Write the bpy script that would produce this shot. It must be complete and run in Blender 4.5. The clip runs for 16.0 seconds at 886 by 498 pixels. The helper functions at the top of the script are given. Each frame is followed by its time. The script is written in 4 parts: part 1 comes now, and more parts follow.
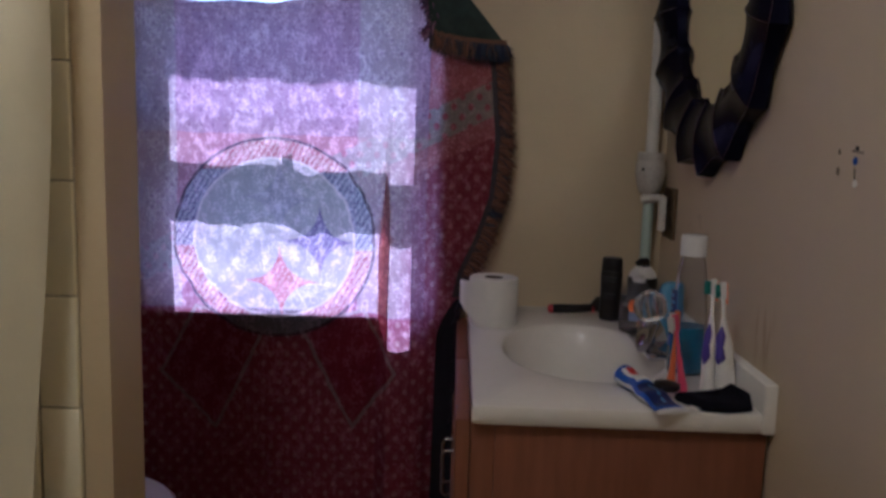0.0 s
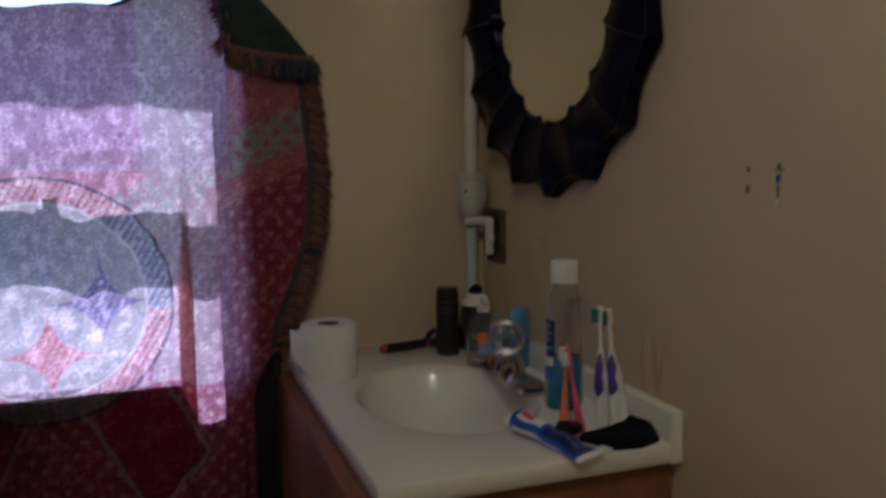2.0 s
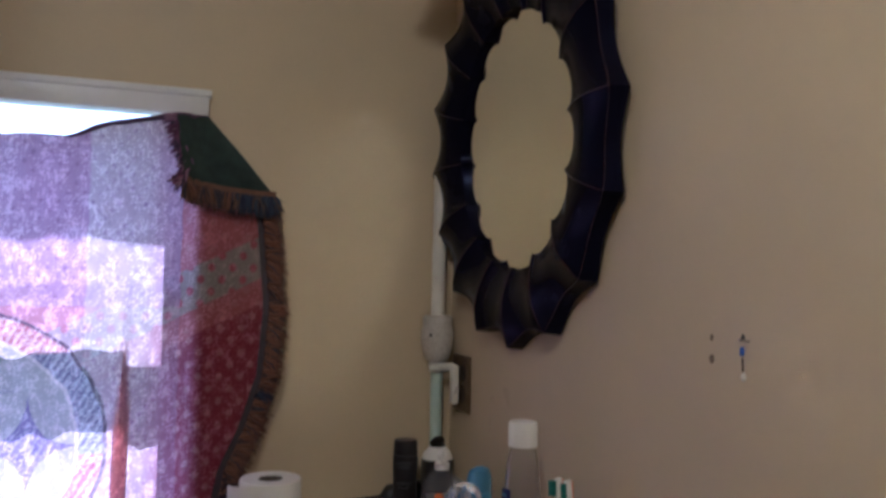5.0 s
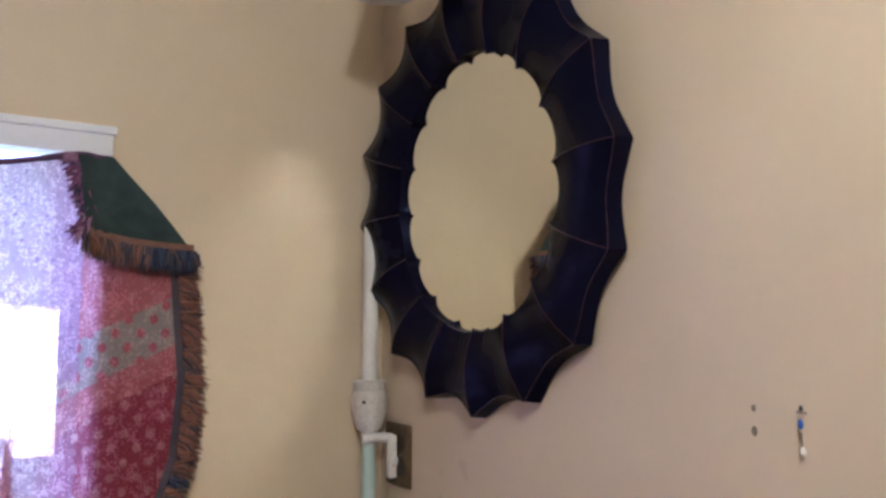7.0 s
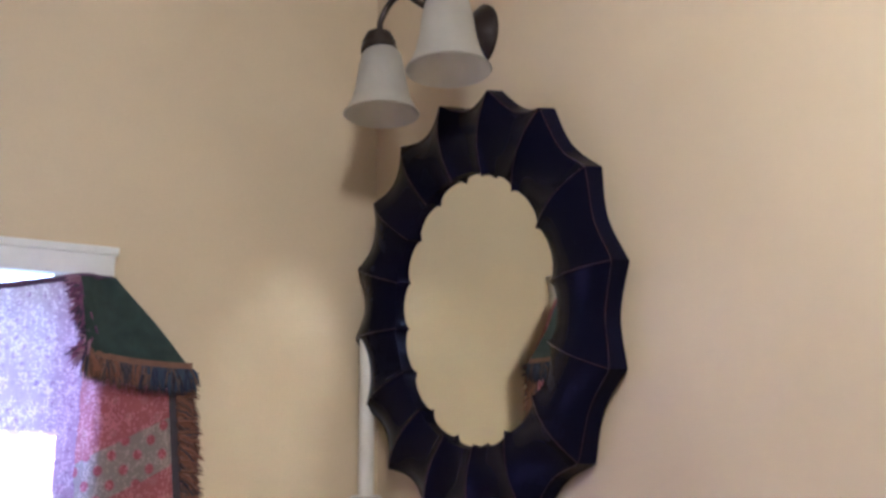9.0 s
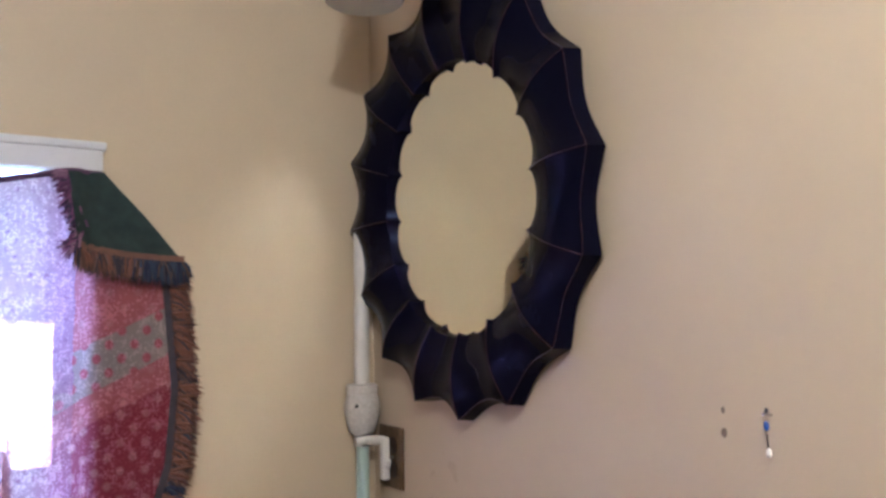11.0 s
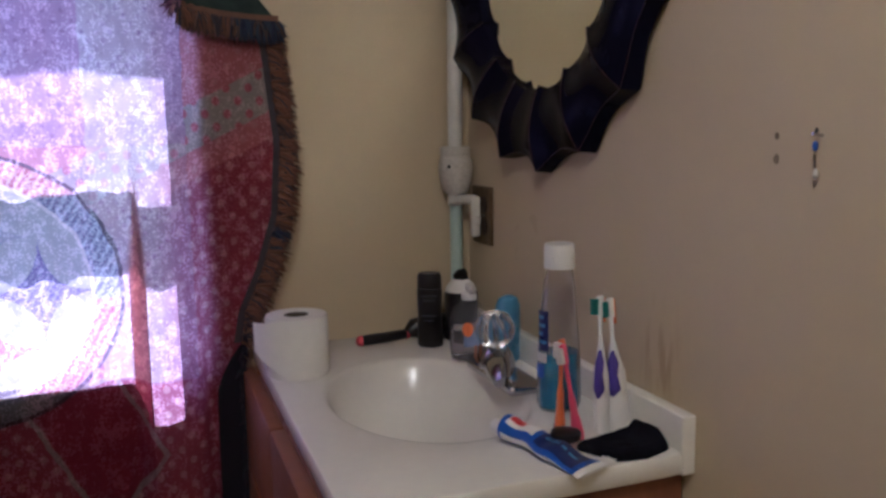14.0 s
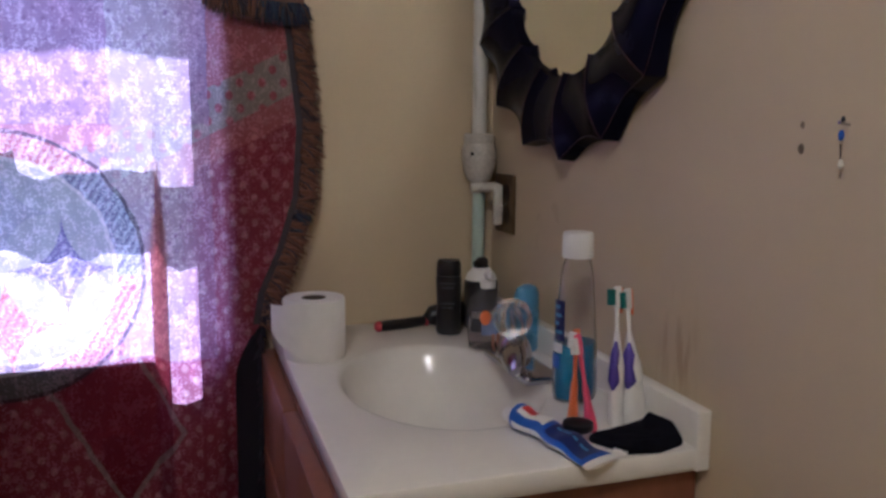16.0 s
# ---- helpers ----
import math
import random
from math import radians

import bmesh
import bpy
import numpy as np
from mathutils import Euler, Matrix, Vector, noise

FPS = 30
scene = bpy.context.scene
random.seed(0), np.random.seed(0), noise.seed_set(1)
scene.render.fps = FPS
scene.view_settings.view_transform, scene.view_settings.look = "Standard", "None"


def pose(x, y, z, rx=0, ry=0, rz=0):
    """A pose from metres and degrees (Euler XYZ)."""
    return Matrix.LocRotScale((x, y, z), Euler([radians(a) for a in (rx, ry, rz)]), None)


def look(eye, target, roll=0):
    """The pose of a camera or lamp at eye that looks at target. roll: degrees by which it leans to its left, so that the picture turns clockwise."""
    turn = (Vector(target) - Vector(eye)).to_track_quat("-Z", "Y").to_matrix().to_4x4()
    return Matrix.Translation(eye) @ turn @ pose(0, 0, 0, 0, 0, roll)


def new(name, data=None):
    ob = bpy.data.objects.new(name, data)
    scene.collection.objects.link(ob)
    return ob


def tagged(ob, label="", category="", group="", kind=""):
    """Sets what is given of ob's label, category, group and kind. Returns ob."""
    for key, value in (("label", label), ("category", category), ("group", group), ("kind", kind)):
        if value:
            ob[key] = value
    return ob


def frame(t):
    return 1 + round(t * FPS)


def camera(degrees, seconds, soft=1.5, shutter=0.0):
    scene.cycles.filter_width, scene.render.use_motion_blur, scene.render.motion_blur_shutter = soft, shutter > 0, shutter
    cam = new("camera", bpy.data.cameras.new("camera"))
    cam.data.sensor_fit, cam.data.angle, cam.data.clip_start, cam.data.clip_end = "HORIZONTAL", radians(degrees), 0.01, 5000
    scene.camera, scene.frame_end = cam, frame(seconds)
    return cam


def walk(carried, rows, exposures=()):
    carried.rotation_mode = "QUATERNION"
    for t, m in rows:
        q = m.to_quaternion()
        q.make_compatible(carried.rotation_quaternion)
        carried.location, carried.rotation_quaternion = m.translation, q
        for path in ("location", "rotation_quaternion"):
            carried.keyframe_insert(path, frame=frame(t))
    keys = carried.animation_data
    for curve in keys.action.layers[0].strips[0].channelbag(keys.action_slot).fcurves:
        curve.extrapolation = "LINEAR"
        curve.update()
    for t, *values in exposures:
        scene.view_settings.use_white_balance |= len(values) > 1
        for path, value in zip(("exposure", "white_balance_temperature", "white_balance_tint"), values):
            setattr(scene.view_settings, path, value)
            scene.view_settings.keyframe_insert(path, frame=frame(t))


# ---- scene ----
cam = camera(58.0, 16.0, soft=2.9, shutter=0.5)

EXPOSURES = [(0, 1.12, 4740, 24), (0.5, 1.03, 4800, 23), (1, 0.92, 5040, 18), (2, 0.76, 5000, 14), (3, 0.88, 4780, 18), (3.5, 0.92, 4740, 20), (4, 1.52, 4820, 22), (4.5, 1.69, 4840, 22), (5.2, 1.76, 4700, 21),
             (7.3, 2.98, 4600, 22), (11.5, 2.96, 4580, 23), (12.5, 2.08, 4650, 25), (13.0, 2.10, 4690, 24), (13.7, 1.79, 4720, 23), (16, 1.78, 4720, 24)]
PATH = [
    (0, (-0.483, -1.89, 1.193), (-0.516, 0.09, 0.918), 1.7),
    (0.2, (-0.495, -1.868, 1.193), (-0.518, 0.10, 0.950), 1.9),
    (0.3, (-0.506, -1.852, 1.193), (-0.455, 0.12, 0.952), 2.0),
    (0.4, (-0.519, -1.832, 1.192), (-0.418, 0.145, 0.950), 2.1),
    (0.5, (-0.531, -1.812, 1.192), (-0.386, 0.167, 0.946), 2.1),
    (1, (-0.643, -1.717, 1.203), (-0.296, 0.234, 0.927), 1.2),
    (1.5, (-0.68, -1.671, 1.203), (-0.162, 0.236, 0.899), -0.8),
    (2, (-0.691, -1.668, 1.21), (-0.025, 0.204, 0.981), -0.7),
    (2.5, (-0.692, -1.676, 1.219), (0.054, 0.177, 1.116), 0.5),
    (3, (-0.69, -1.67, 1.219), (0.041, 0.191, 1.151), 0.7),
    (3.5, (-0.707, -1.669, 1.219), (0.094, 0.161, 1.124), -0.2),
    (4, (-0.705, -1.664, 1.216), (0.14, 0.147, 1.12), -0.3),
    (4.5, (-0.647, -1.634, 1.234), (0.127, 0.21, 1.242), 0.5),
    (5, (-0.592, -1.612, 1.249), (0.075, 0.272, 1.327), 1.1),
    (5.2, (-0.578, -1.611, 1.258), (0.101, 0.267, 1.379), 1.1),
    (7.5, (-0.77, -1.391, 1.285), (0.326, 0.265, 1.525), -0.2),
    (8, (-0.789, -1.42, 1.321), (0.293, 0.212, 1.726), -0.7),
    (8.2, (-0.792, -1.425, 1.321), (0.275, 0.199, 1.794), -0.6),
    (10.5, (-0.722, -1.425, 1.285), (0.356, 0.246, 1.494), -2.0),
    (11, (-0.709, -1.456, 1.291), (0.318, 0.25, 1.473), -1.2),
    (11.5, (-0.699, -1.471, 1.277), (0.259, 0.274, 1.474), -0.4),
    (12, (-0.681, -1.492, 1.252), (0.204, 0.297, 1.38), 0.4),
    (12.5, (-0.634, -1.514, 1.219), (0.193, 0.305, 1.139), -0.9),
    (13, (-0.621, -1.53, 1.205), (0.162, 0.298, 0.991), -0.8),
    (13.5, (-0.627, -1.532, 1.196), (0.098, 0.311, 0.915), -0.7),
    (14, (-0.624, -1.53, 1.196), (0.062, 0.328, 0.916), -1.0),
    (14.5, (-0.623, -1.53, 1.195), (0.06, 0.33, 0.925), -0.9),
    (15, (-0.624, -1.527, 1.195), (0.022, 0.345, 0.919), -0.6),
    (15.5, (-0.618, -1.525, 1.19), (0.018, 0.35, 0.909), 0.6),
    (16, (-0.602, -1.528, 1.186), (0.009, 0.352, 0.886), 0.2),
]
walk(cam, [(t, look(eye, target, roll)) for t, eye, target, roll in PATH], EXPOSURES)

# ---- light ----
world = bpy.data.worlds.new("world")
scene.world = world
world.use_nodes = True
sky = world.node_tree.nodes.new("ShaderNodeTexSky")
sky.sky_type, sky.sun_disc = "NISHITA", False
sky.sun_elevation, sky.sun_rotation = radians(54.4), radians(-2)
world.node_tree.nodes["Background"].inputs[1].default_value = 0.15
world.node_tree.links.new(sky.outputs[0], world.node_tree.nodes["Background"].inputs[0])

sun = new("sun", bpy.data.lights.new("sun", "SUN"))
sun.data.energy, sun.data.angle, sun.data.color = 5.0, radians(0.5), (1, 0.95, 0.88)
sun.matrix_world = look((0, 0, 0), (0.03, -1, -1.4))
LAMP_POWER = 21.0
scene.cycles.blur_glossy, scene.cycles.sample_clamp_indirect = 0.0, 0.0   # lets the mirror throw lamplight onto the wall


# ---- materials ----
class Ex:
    """A value in a node tree, to write patterns as plain formulas."""

    def __init__(self, tree, socket):
        self.tree, self.socket = tree, socket

    def op(self, kind, *others):
        node = self.tree.nodes.new("ShaderNodeMath")
        node.operation = kind
        for n, v in enumerate((self, *others)):
            if isinstance(v, Ex):
                self.tree.links.new(v.socket, node.inputs[n])
            else:
                node.inputs[n].default_value = v
        return Ex(self.tree, node.outputs[0])

    def __add__(self, o): return self.op("ADD", o)
    def __sub__(self, o): return self.op("SUBTRACT", o)
    def __mul__(self, o): return self.op("MULTIPLY", o)
    def __truediv__(self, o): return self.op("DIVIDE", o)
    def lt(self, o): return self.op("LESS_THAN", o)
    def gt(self, o): return self.op("GREATER_THAN", o)
    def low(self, o): return self.op("MINIMUM", o)
    def high(self, o): return self.op("MAXIMUM", o)
    def abs(self): return self.op("ABSOLUTE")
    def sqrt(self): return self.op("SQRT")
    def wrap(self): return self.op("FRACT")


def material(name, rough=0.5, metal=0.0):
    m = bpy.data.materials.new(name)
    m.use_nodes = True
    b = m.node_tree.nodes["Principled BSDF"]
    b.inputs["Roughness"].default_value, b.inputs["Metallic"].default_value = rough, metal
    return m, m.node_tree, b


def add_noise(tree, scale, detail=4, stretch=None):
    co = tree.nodes.new("ShaderNodeTexCoord")
    n = tree.nodes.new("ShaderNodeTexNoise")
    n.inputs["Scale"].default_value, n.inputs["Detail"].default_value = scale, detail
    if stretch:
        mp = tree.nodes.new("ShaderNodeMapping")
        mp.inputs["Scale"].default_value = stretch
        tree.links.new(co.outputs["Object"], mp.inputs["Vector"])
        tree.links.new(mp.outputs[0], n.inputs["Vector"])
    else:
        tree.links.new(co.outputs["Object"], n.inputs["Vector"])
    return n.outputs["Fac"]


def mix(tree, fac, a, b):
    node = tree.nodes.new("ShaderNodeMix")
    node.data_type = "RGBA"
    for slot, v in ((0, fac), (6, a), (7, b)):
        if isinstance(v, Ex):
            v = v.socket
        if isinstance(v, (tuple, list)):
            node.inputs[slot].default_value = (*v, 1)
        elif isinstance(v, (int, float)):
            node.inputs[slot].default_value = v
        else:
            tree.links.new(v, node.inputs[slot])
    return node.outputs[2]


def ramp(tree, fac, lo, hi):
    node = tree.nodes.new("ShaderNodeMapRange")
    node.inputs["From Min"].default_value, node.inputs["From Max"].default_value = lo, hi
    tree.links.new(fac, node.inputs[0])
    return node.outputs[0]


def bump(tree, bsdf, height, strength, distance=0.002):
    node = tree.nodes.new("ShaderNodeBump")
    node.inputs["Strength"].default_value, node.inputs["Distance"].default_value = strength, distance
    tree.links.new(height, node.inputs["Height"])
    tree.links.new(node.outputs[0], bsdf.inputs["Normal"])


def surface(name, a, b, rough=0.5, metal=0.0, scale=20, fine=250, relief=0.15, stretch=None):
    """Two tones mixed at a coarse and a fine scale, with a fine relief."""
    m, tree, bsdf = material(name, rough, metal)
    coarse, small = add_noise(tree, scale, 5, stretch), add_noise(tree, fine, 3, stretch)
    col = mix(tree, ramp(tree, coarse, 0.3, 0.7), a, b)
    col = mix(tree, (Ex(tree, small) * 0.25).socket, col, tuple(c * 0.75 for c in a))
    tree.links.new(col, bsdf.inputs["Base Color"])
    tree.links.new((Ex(tree, coarse) * 0.25 + (rough - 0.125)).socket, bsdf.inputs["Roughness"])
    if relief:
        bump(tree, bsdf, small, relief)
    return m


def glassy(name, color, rough=0.02, ior=1.45):
    m, tree, bsdf = material(name, rough)
    bsdf.inputs["Base Color"].default_value = (*color, 1)
    bsdf.inputs["Transmission Weight"].default_value = 1.0
    bsdf.inputs["IOR"].default_value = ior
    return m


def stained_wall(name):
    """Tan wall paint with roller texture and two faint brown drips above the counter."""
    m, tree, bsdf = material(name, 0.55)
    co = tree.nodes.new("ShaderNodeTexCoord")
    sep = tree.nodes.new("ShaderNodeSeparateXYZ")
    tree.links.new(co.outputs["Object"], sep.inputs[0])
    y, z = Ex(tree, sep.outputs[1]), Ex(tree, sep.outputs[2])
    col = mix(tree, ramp(tree, add_noise(tree, 3, 4), 0.3, 0.7), (0.56, 0.46, 0.305), (0.60, 0.495, 0.335))
    drip = Ex(tree, ramp(tree, add_noise(tree, 22, 3, (1, 2.2, 0.4)), 0.45, 0.75))
    reach = (((y + 0.665) / 0.055).abs() * -1.0 + 1.0).high(0.0) * (((z - 0.905) / 0.09).abs() * -1.0 + 1.0).high(0.0)
    zone = (drip * reach * 1.6).low(0.5)
    col = mix(tree, zone, col, (0.33, 0.20, 0.10))
    smear = ((y + 0.27).abs().lt(0.05) * (z - 1.02).abs().lt(0.05)) * Ex(tree, add_noise(tree, 25, 4)).gt(0.6) * 0.2
    col = mix(tree, smear, col, (0.33, 0.22, 0.12))
    tree.links.new(col, bsdf.inputs["Base Color"])
    bump(tree, bsdf, add_noise(tree, 160, 3), 0.12, 0.002)
    return m


def tapestry_cloth():
    """Woven throw: crimson ground with dots, slanted pale band, round emblem, two outlined diamonds; lets light through."""
    m = bpy.data.materials.new("woven_tapestry")
    m.use_nodes = True
    tree = m.node_tree
    tree.nodes.clear()
    co = tree.nodes.new("ShaderNodeTexCoord")
    sep = tree.nodes.new("ShaderNodeSeparateXYZ")
    tree.links.new(co.outputs["Object"], sep.inputs[0])
    x0, z0 = Ex(tree, sep.outputs[0]), Ex(tree, sep.outputs[2])
    wob = Ex(tree, add_noise(tree, 28, 3)) - 0.5
    x, z = x0 + wob * 0.012, z0 + wob * 0.010

    def dots(pitch, size):
        u, v = (x0 * 1.2 + z0 + wob * 0.003) / pitch, (x0 * 1.2 - z0) / pitch
        du, dv = u.wrap() - 0.5, v.wrap() - 0.5
        return ((du * du + dv * dv) * -22 + size * size * 22 + 0.5).high(0).low(1)

    def inside(points):
        """Inside a convex outline, and a band along its edge."""
        depth = None
        for (ax, az), (bx, bz) in zip(points, points[1:] + points[:1]):
            n = math.hypot(bx - ax, bz - az)
            d = (x - ax) * ((az - bz) / n) + (z - az) * ((bx - ax) / n)
            depth = d if depth is None else depth.low(d)
        return depth

    thread = Ex(tree, add_noise(tree, 250, 4))
    warp, weft = Ex(tree, add_noise(tree, 330, 2, (1, 1, 0.07))), Ex(tree, add_noise(tree, 330, 2, (0.07, 1, 1)))
    crinkle = Ex(tree, add_noise(tree, 52, 3, (1, 1, 0.7)))
    weave = Ex(tree, add_noise(tree, 160, 3, (1, 1, 2.5)))
    col = mix(tree, dots(0.046, 0.22), (0.35, 0.062, 0.098), (0.58, 0.29, 0.31))
    # the upper part: rose ground
    slope = z - x * 0.5
    rose = mix(tree, dots(0.052, 0.18), (0.55, 0.19, 0.21), (0.62, 0.29, 0.31))
    col = mix(tree, slope.gt(1.400), col, rose)
    pale = mix(tree, dots(0.046, 0.25), (0.44, 0.42, 0.39), (0.52, 0.13, 0.16))
    band = (slope - 1.490).abs().lt(0.041)
    col = mix(tree, band, col, pale)
    # lilac middle field behind the emblem: window backlight painted in, ending at the sill
    backlit = x.lt(-0.555) * z.gt(0.77)
    backlit_lilac = mix(tree, dots(0.034, 0.17), (0.46, 0.31, 0.48), (0.34, 0.21, 0.36))
    col = mix(tree, backlit * (z.gt(1.19) * 0.55 + 0.35), col, backlit_lilac)
    # paler woven columns either side of the middle field, stopped at the sill line
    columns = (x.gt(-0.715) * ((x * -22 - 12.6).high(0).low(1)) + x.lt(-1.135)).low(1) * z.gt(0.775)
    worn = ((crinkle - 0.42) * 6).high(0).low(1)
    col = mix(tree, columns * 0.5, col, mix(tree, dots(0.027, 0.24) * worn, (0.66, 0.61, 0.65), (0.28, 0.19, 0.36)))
    # diamonds
    for pts in ([(-1.054, 0.483), (-0.93, 0.745), (-1.10, 0.78), (-1.186, 0.616)], [(-0.723, 0.490), (-0.618, 0.640), (-0.70, 0.78), (-0.855, 0.745)]):
        d = inside(pts)
        col = mix(tree, d.gt(-0.004), col, (0.27, 0.030, 0.058))
        col = mix(tree, d.abs().lt(0.0045), col, (0.42, 0.33, 0.32))
    # emblem
    ex, ez = x + 0.908, z - 0.947
    r = (ex * ex + ez * ez).sqrt()
    hatch = ((ex - ez * 0.6) * 70 + (weave - 0.5) * 2.5).wrap().lt(0.45)
    ringcol = mix(tree, hatch, (0.46, 0.11, 0.13), (0.76, 0.56, 0.56))
    side = mix(tree, hatch, (0.14, 0.16, 0.28), (0.60, 0.64, 0.74))
    ringcol = mix(tree, (ez.gt(-0.02) * ez.lt(0.16)), ringcol, side)
    ringcol = mix(tree, ez.lt(-0.185), ringcol, (0.19, 0.19, 0.205))
    col = mix(tree, r.lt(0.238), col, (0.03, 0.03, 0.035))
    col = mix(tree, r.lt(0.231), col, ringcol)
    col = mix(tree, r.lt(0.188), col, (0.47, 0.49, 0.47))
    col = mix(tree, r.lt(0.188) * ez.lt(-0.17), col, (0.18, 0.18, 0.19))

    def star(cx, cz, size):
        a, b = ((x - cx).abs() / size).sqrt(), ((z - cz).abs() / size).sqrt()
        return (a + b).lt(1.0)

    col = mix(tree, star(-0.895, 0.845, 0.102), col, mix(tree, hatch, (0.55, 0.13, 0.10), (0.62, 0.34, 0.30)))
    col = mix(tree, star(-0.800, 0.945, 0.098), col, mix(tree, hatch, (0.14, 0.14, 0.34), (0.34, 0.34, 0.52)))
    col = mix(tree, star(-0.895, 1.045, 0.102) * 0.6, col, (0.36, 0.37, 0.44))
    col = mix(tree, ((r - 0.188).abs()).lt(0.003), col, (0.75, 0.70, 0.70))
    col = mix(tree, (weave * 0.13).socket, col, (0.10, 0.05, 0.07))
    gap = (thread - 0.47) * 8.5 + (crinkle - 0.5) * 5.5 + (warp - 0.5) * 2.6 + (weft - 0.5) * 2.0 - 0.20
    gap = gap.high(0.17).low(1.0)
    diff = tree.nodes.new("ShaderNodeBsdfDiffuse")
    tran = tree.nodes.new("ShaderNodeBsdfTranslucent")
    tree.links.new(col, diff.inputs[0])
    patch = ((Ex(tree, add_noise(tree, 7, 2)) - 0.5) * 5 + 0.5).high(0).low(1) * 0.4 + columns * 0.6
    through_col = mix(tree, 0.52, col, mix(tree, patch, (1.0, 0.65, 0.93), (1.0, 0.90, 0.95)))
    through_col = mix(tree, gap, mix(tree, 0.55, col, (0.10, 0.04, 0.11)), through_col)
    tree.links.new(through_col, tran.inputs[0])
    bm_node = tree.nodes.new("ShaderNodeBump")
    bm_node.inputs["Strength"].default_value, bm_node.inputs["Distance"].default_value = 0.12, 0.001
    tree.links.new((thread + weave).socket, bm_node.inputs["Height"])
    tree.links.new(bm_node.outputs[0], diff.inputs["Normal"])
    sh = tree.nodes.new("ShaderNodeMixShader")
    sh.inputs[0].default_value = 0.54
    tree.links.new(diff.outputs[0], sh.inputs[1])
    tree.links.new(tran.outputs[0], sh.inputs[2])
    out = tree.nodes.new("ShaderNodeOutputMaterial")
    tree.links.new(sh.outputs[0], out.inputs[0])
    return m


def fringe_material(name, colors):
    m, tree, bsdf = material(name, 0.9)
    geo = tree.nodes.new("ShaderNodeNewGeometry")
    cr = tree.nodes.new("ShaderNodeValToRGB")
    cr.color_ramp.interpolation = "CONSTANT"
    for n, c in enumerate(colors):
        e = cr.color_ramp.elements[n] if n < 2 else cr.color_ramp.elements.new(n / len(colors))
        e.position, e.color = n / len(colors), (*c, 1)
    tree.links.new(geo.outputs["Random Per Island"], cr.inputs[0])
    tree.links.new(cr.outputs[0], bsdf.inputs["Base Color"])
    return m


PAINT = surface("tan_wall_paint", (0.565, 0.462, 0.299), (0.605, 0.498, 0.328), 0.55, scale=3, fine=160, relief=0.12)
PAINT_P = surface("yellow_tan_paint", (0.61, 0.49, 0.29), (0.65, 0.53, 0.32), 0.5, scale=3, fine=160, relief=0.12)
PAINT_R = stained_wall("tan_wall_paint_stained")
CEILING = surface("white_ceiling_paint", (0.74, 0.72, 0.68), (0.79, 0.77, 0.73), 0.8, scale=4, fine=120)
WHITE_TRIM = surface("white_trim_paint", (0.74, 0.76, 0.77), (0.80, 0.81, 0.82), 0.35, scale=8, fine=120, relief=0.05)
VINYL = surface("vinyl_floor", (0.30, 0.25, 0.19), (0.38, 0.32, 0.25), 0.4, scale=6, fine=90)
TILE = surface("cream_glazed_tile", (0.82, 0.77, 0.54), (0.86, 0.80, 0.58), 0.22, scale=5, fine=80, relief=0.03)
GROUT = surface("grey_grout", (0.40, 0.36, 0.27), (0.46, 0.42, 0.32), 0.9, scale=30)
CURTAIN = surface("beige_curtain_cloth", (0.74, 0.69, 0.48), (0.79, 0.73, 0.53), 0.8, scale=10, fine=400)
MARBLE = surface("cultured_marble", (0.80, 0.77, 0.71), (0.85, 0.82, 0.76), 0.17, scale=5, fine=60, relief=0.0)
OAK = surface("red_oak_veneer", (0.19, 0.068, 0.032), (0.26, 0.098, 0.048), 0.42, scale=9, fine=70, relief=0.12, stretch=(6, 6, 0.6))
CHROME = surface("chrome", (0.44, 0.44, 0.48), (0.54, 0.54, 0.57), 0.14, 1.0, scale=20, relief=0.0)
ESPRESSO = surface("espresso_lacquer", (0.0042, 0.0042, 0.0130), (0.0055, 0.0048, 0.0115), 0.24, scale=14, fine=90, relief=0.03)
ESPRESSO.node_tree.nodes["Principled BSDF"].inputs["Specular IOR Level"].default_value = 0.07
ESPRESSO.node_tree.nodes["Principled BSDF"].inputs["Specular Tint"].default_value = (0.36, 0.46, 1.0, 1)
COPPER = surface("rubbed_copper_edge", (0.075, 0.028, 0.024), (0.015, 0.008, 0.009), 0.35, 0.4, scale=60, relief=0.05)
BRONZE = surface("oil_rubbed_bronze", (0.030, 0.022, 0.020), (0.055, 0.040, 0.034), 0.38, 0.7, scale=40, relief=0.08)
FROST = surface("frosted_alabaster_glass", (0.62, 0.60, 0.54), (0.72, 0.70, 0.63), 0.35, scale=22, fine=90, relief=0.05)
FROST.node_tree.nodes["Principled BSDF"].inputs["Transmission Weight"].default_value = 0.6
FROST.node_tree.nodes["Principled BSDF"].inputs["Alpha"].default_value = 0.80
FROST.node_tree.nodes["Principled BSDF"].inputs["Roughness"].default_value = 0.5
PIPE_WHITE = surface("aged_white_plastic", (0.66, 0.64, 0.58), (0.76, 0.74, 0.68), 0.4, scale=30, fine=180)
SPECKLE = surface("speckled_ceramic", (0.62, 0.59, 0.53), (0.46, 0.43, 0.38), 0.35, scale=140, fine=400, relief=0.2)
TUBE_GREEN = surface("pale_green_tube", (0.50, 0.64, 0.58), (0.56, 0.70, 0.63), 0.35, scale=20)
BRASS = surface("aged_brass_plate", (0.20, 0.135, 0.075), (0.11, 0.075, 0.045), 0.4, 0.6, scale=45, fine=220)
PAPER = surface("tissue_paper", (0.82, 0.80, 0.76), (0.86, 0.84, 0.80), 0.95, scale=60, fine=500, relief=0.4)
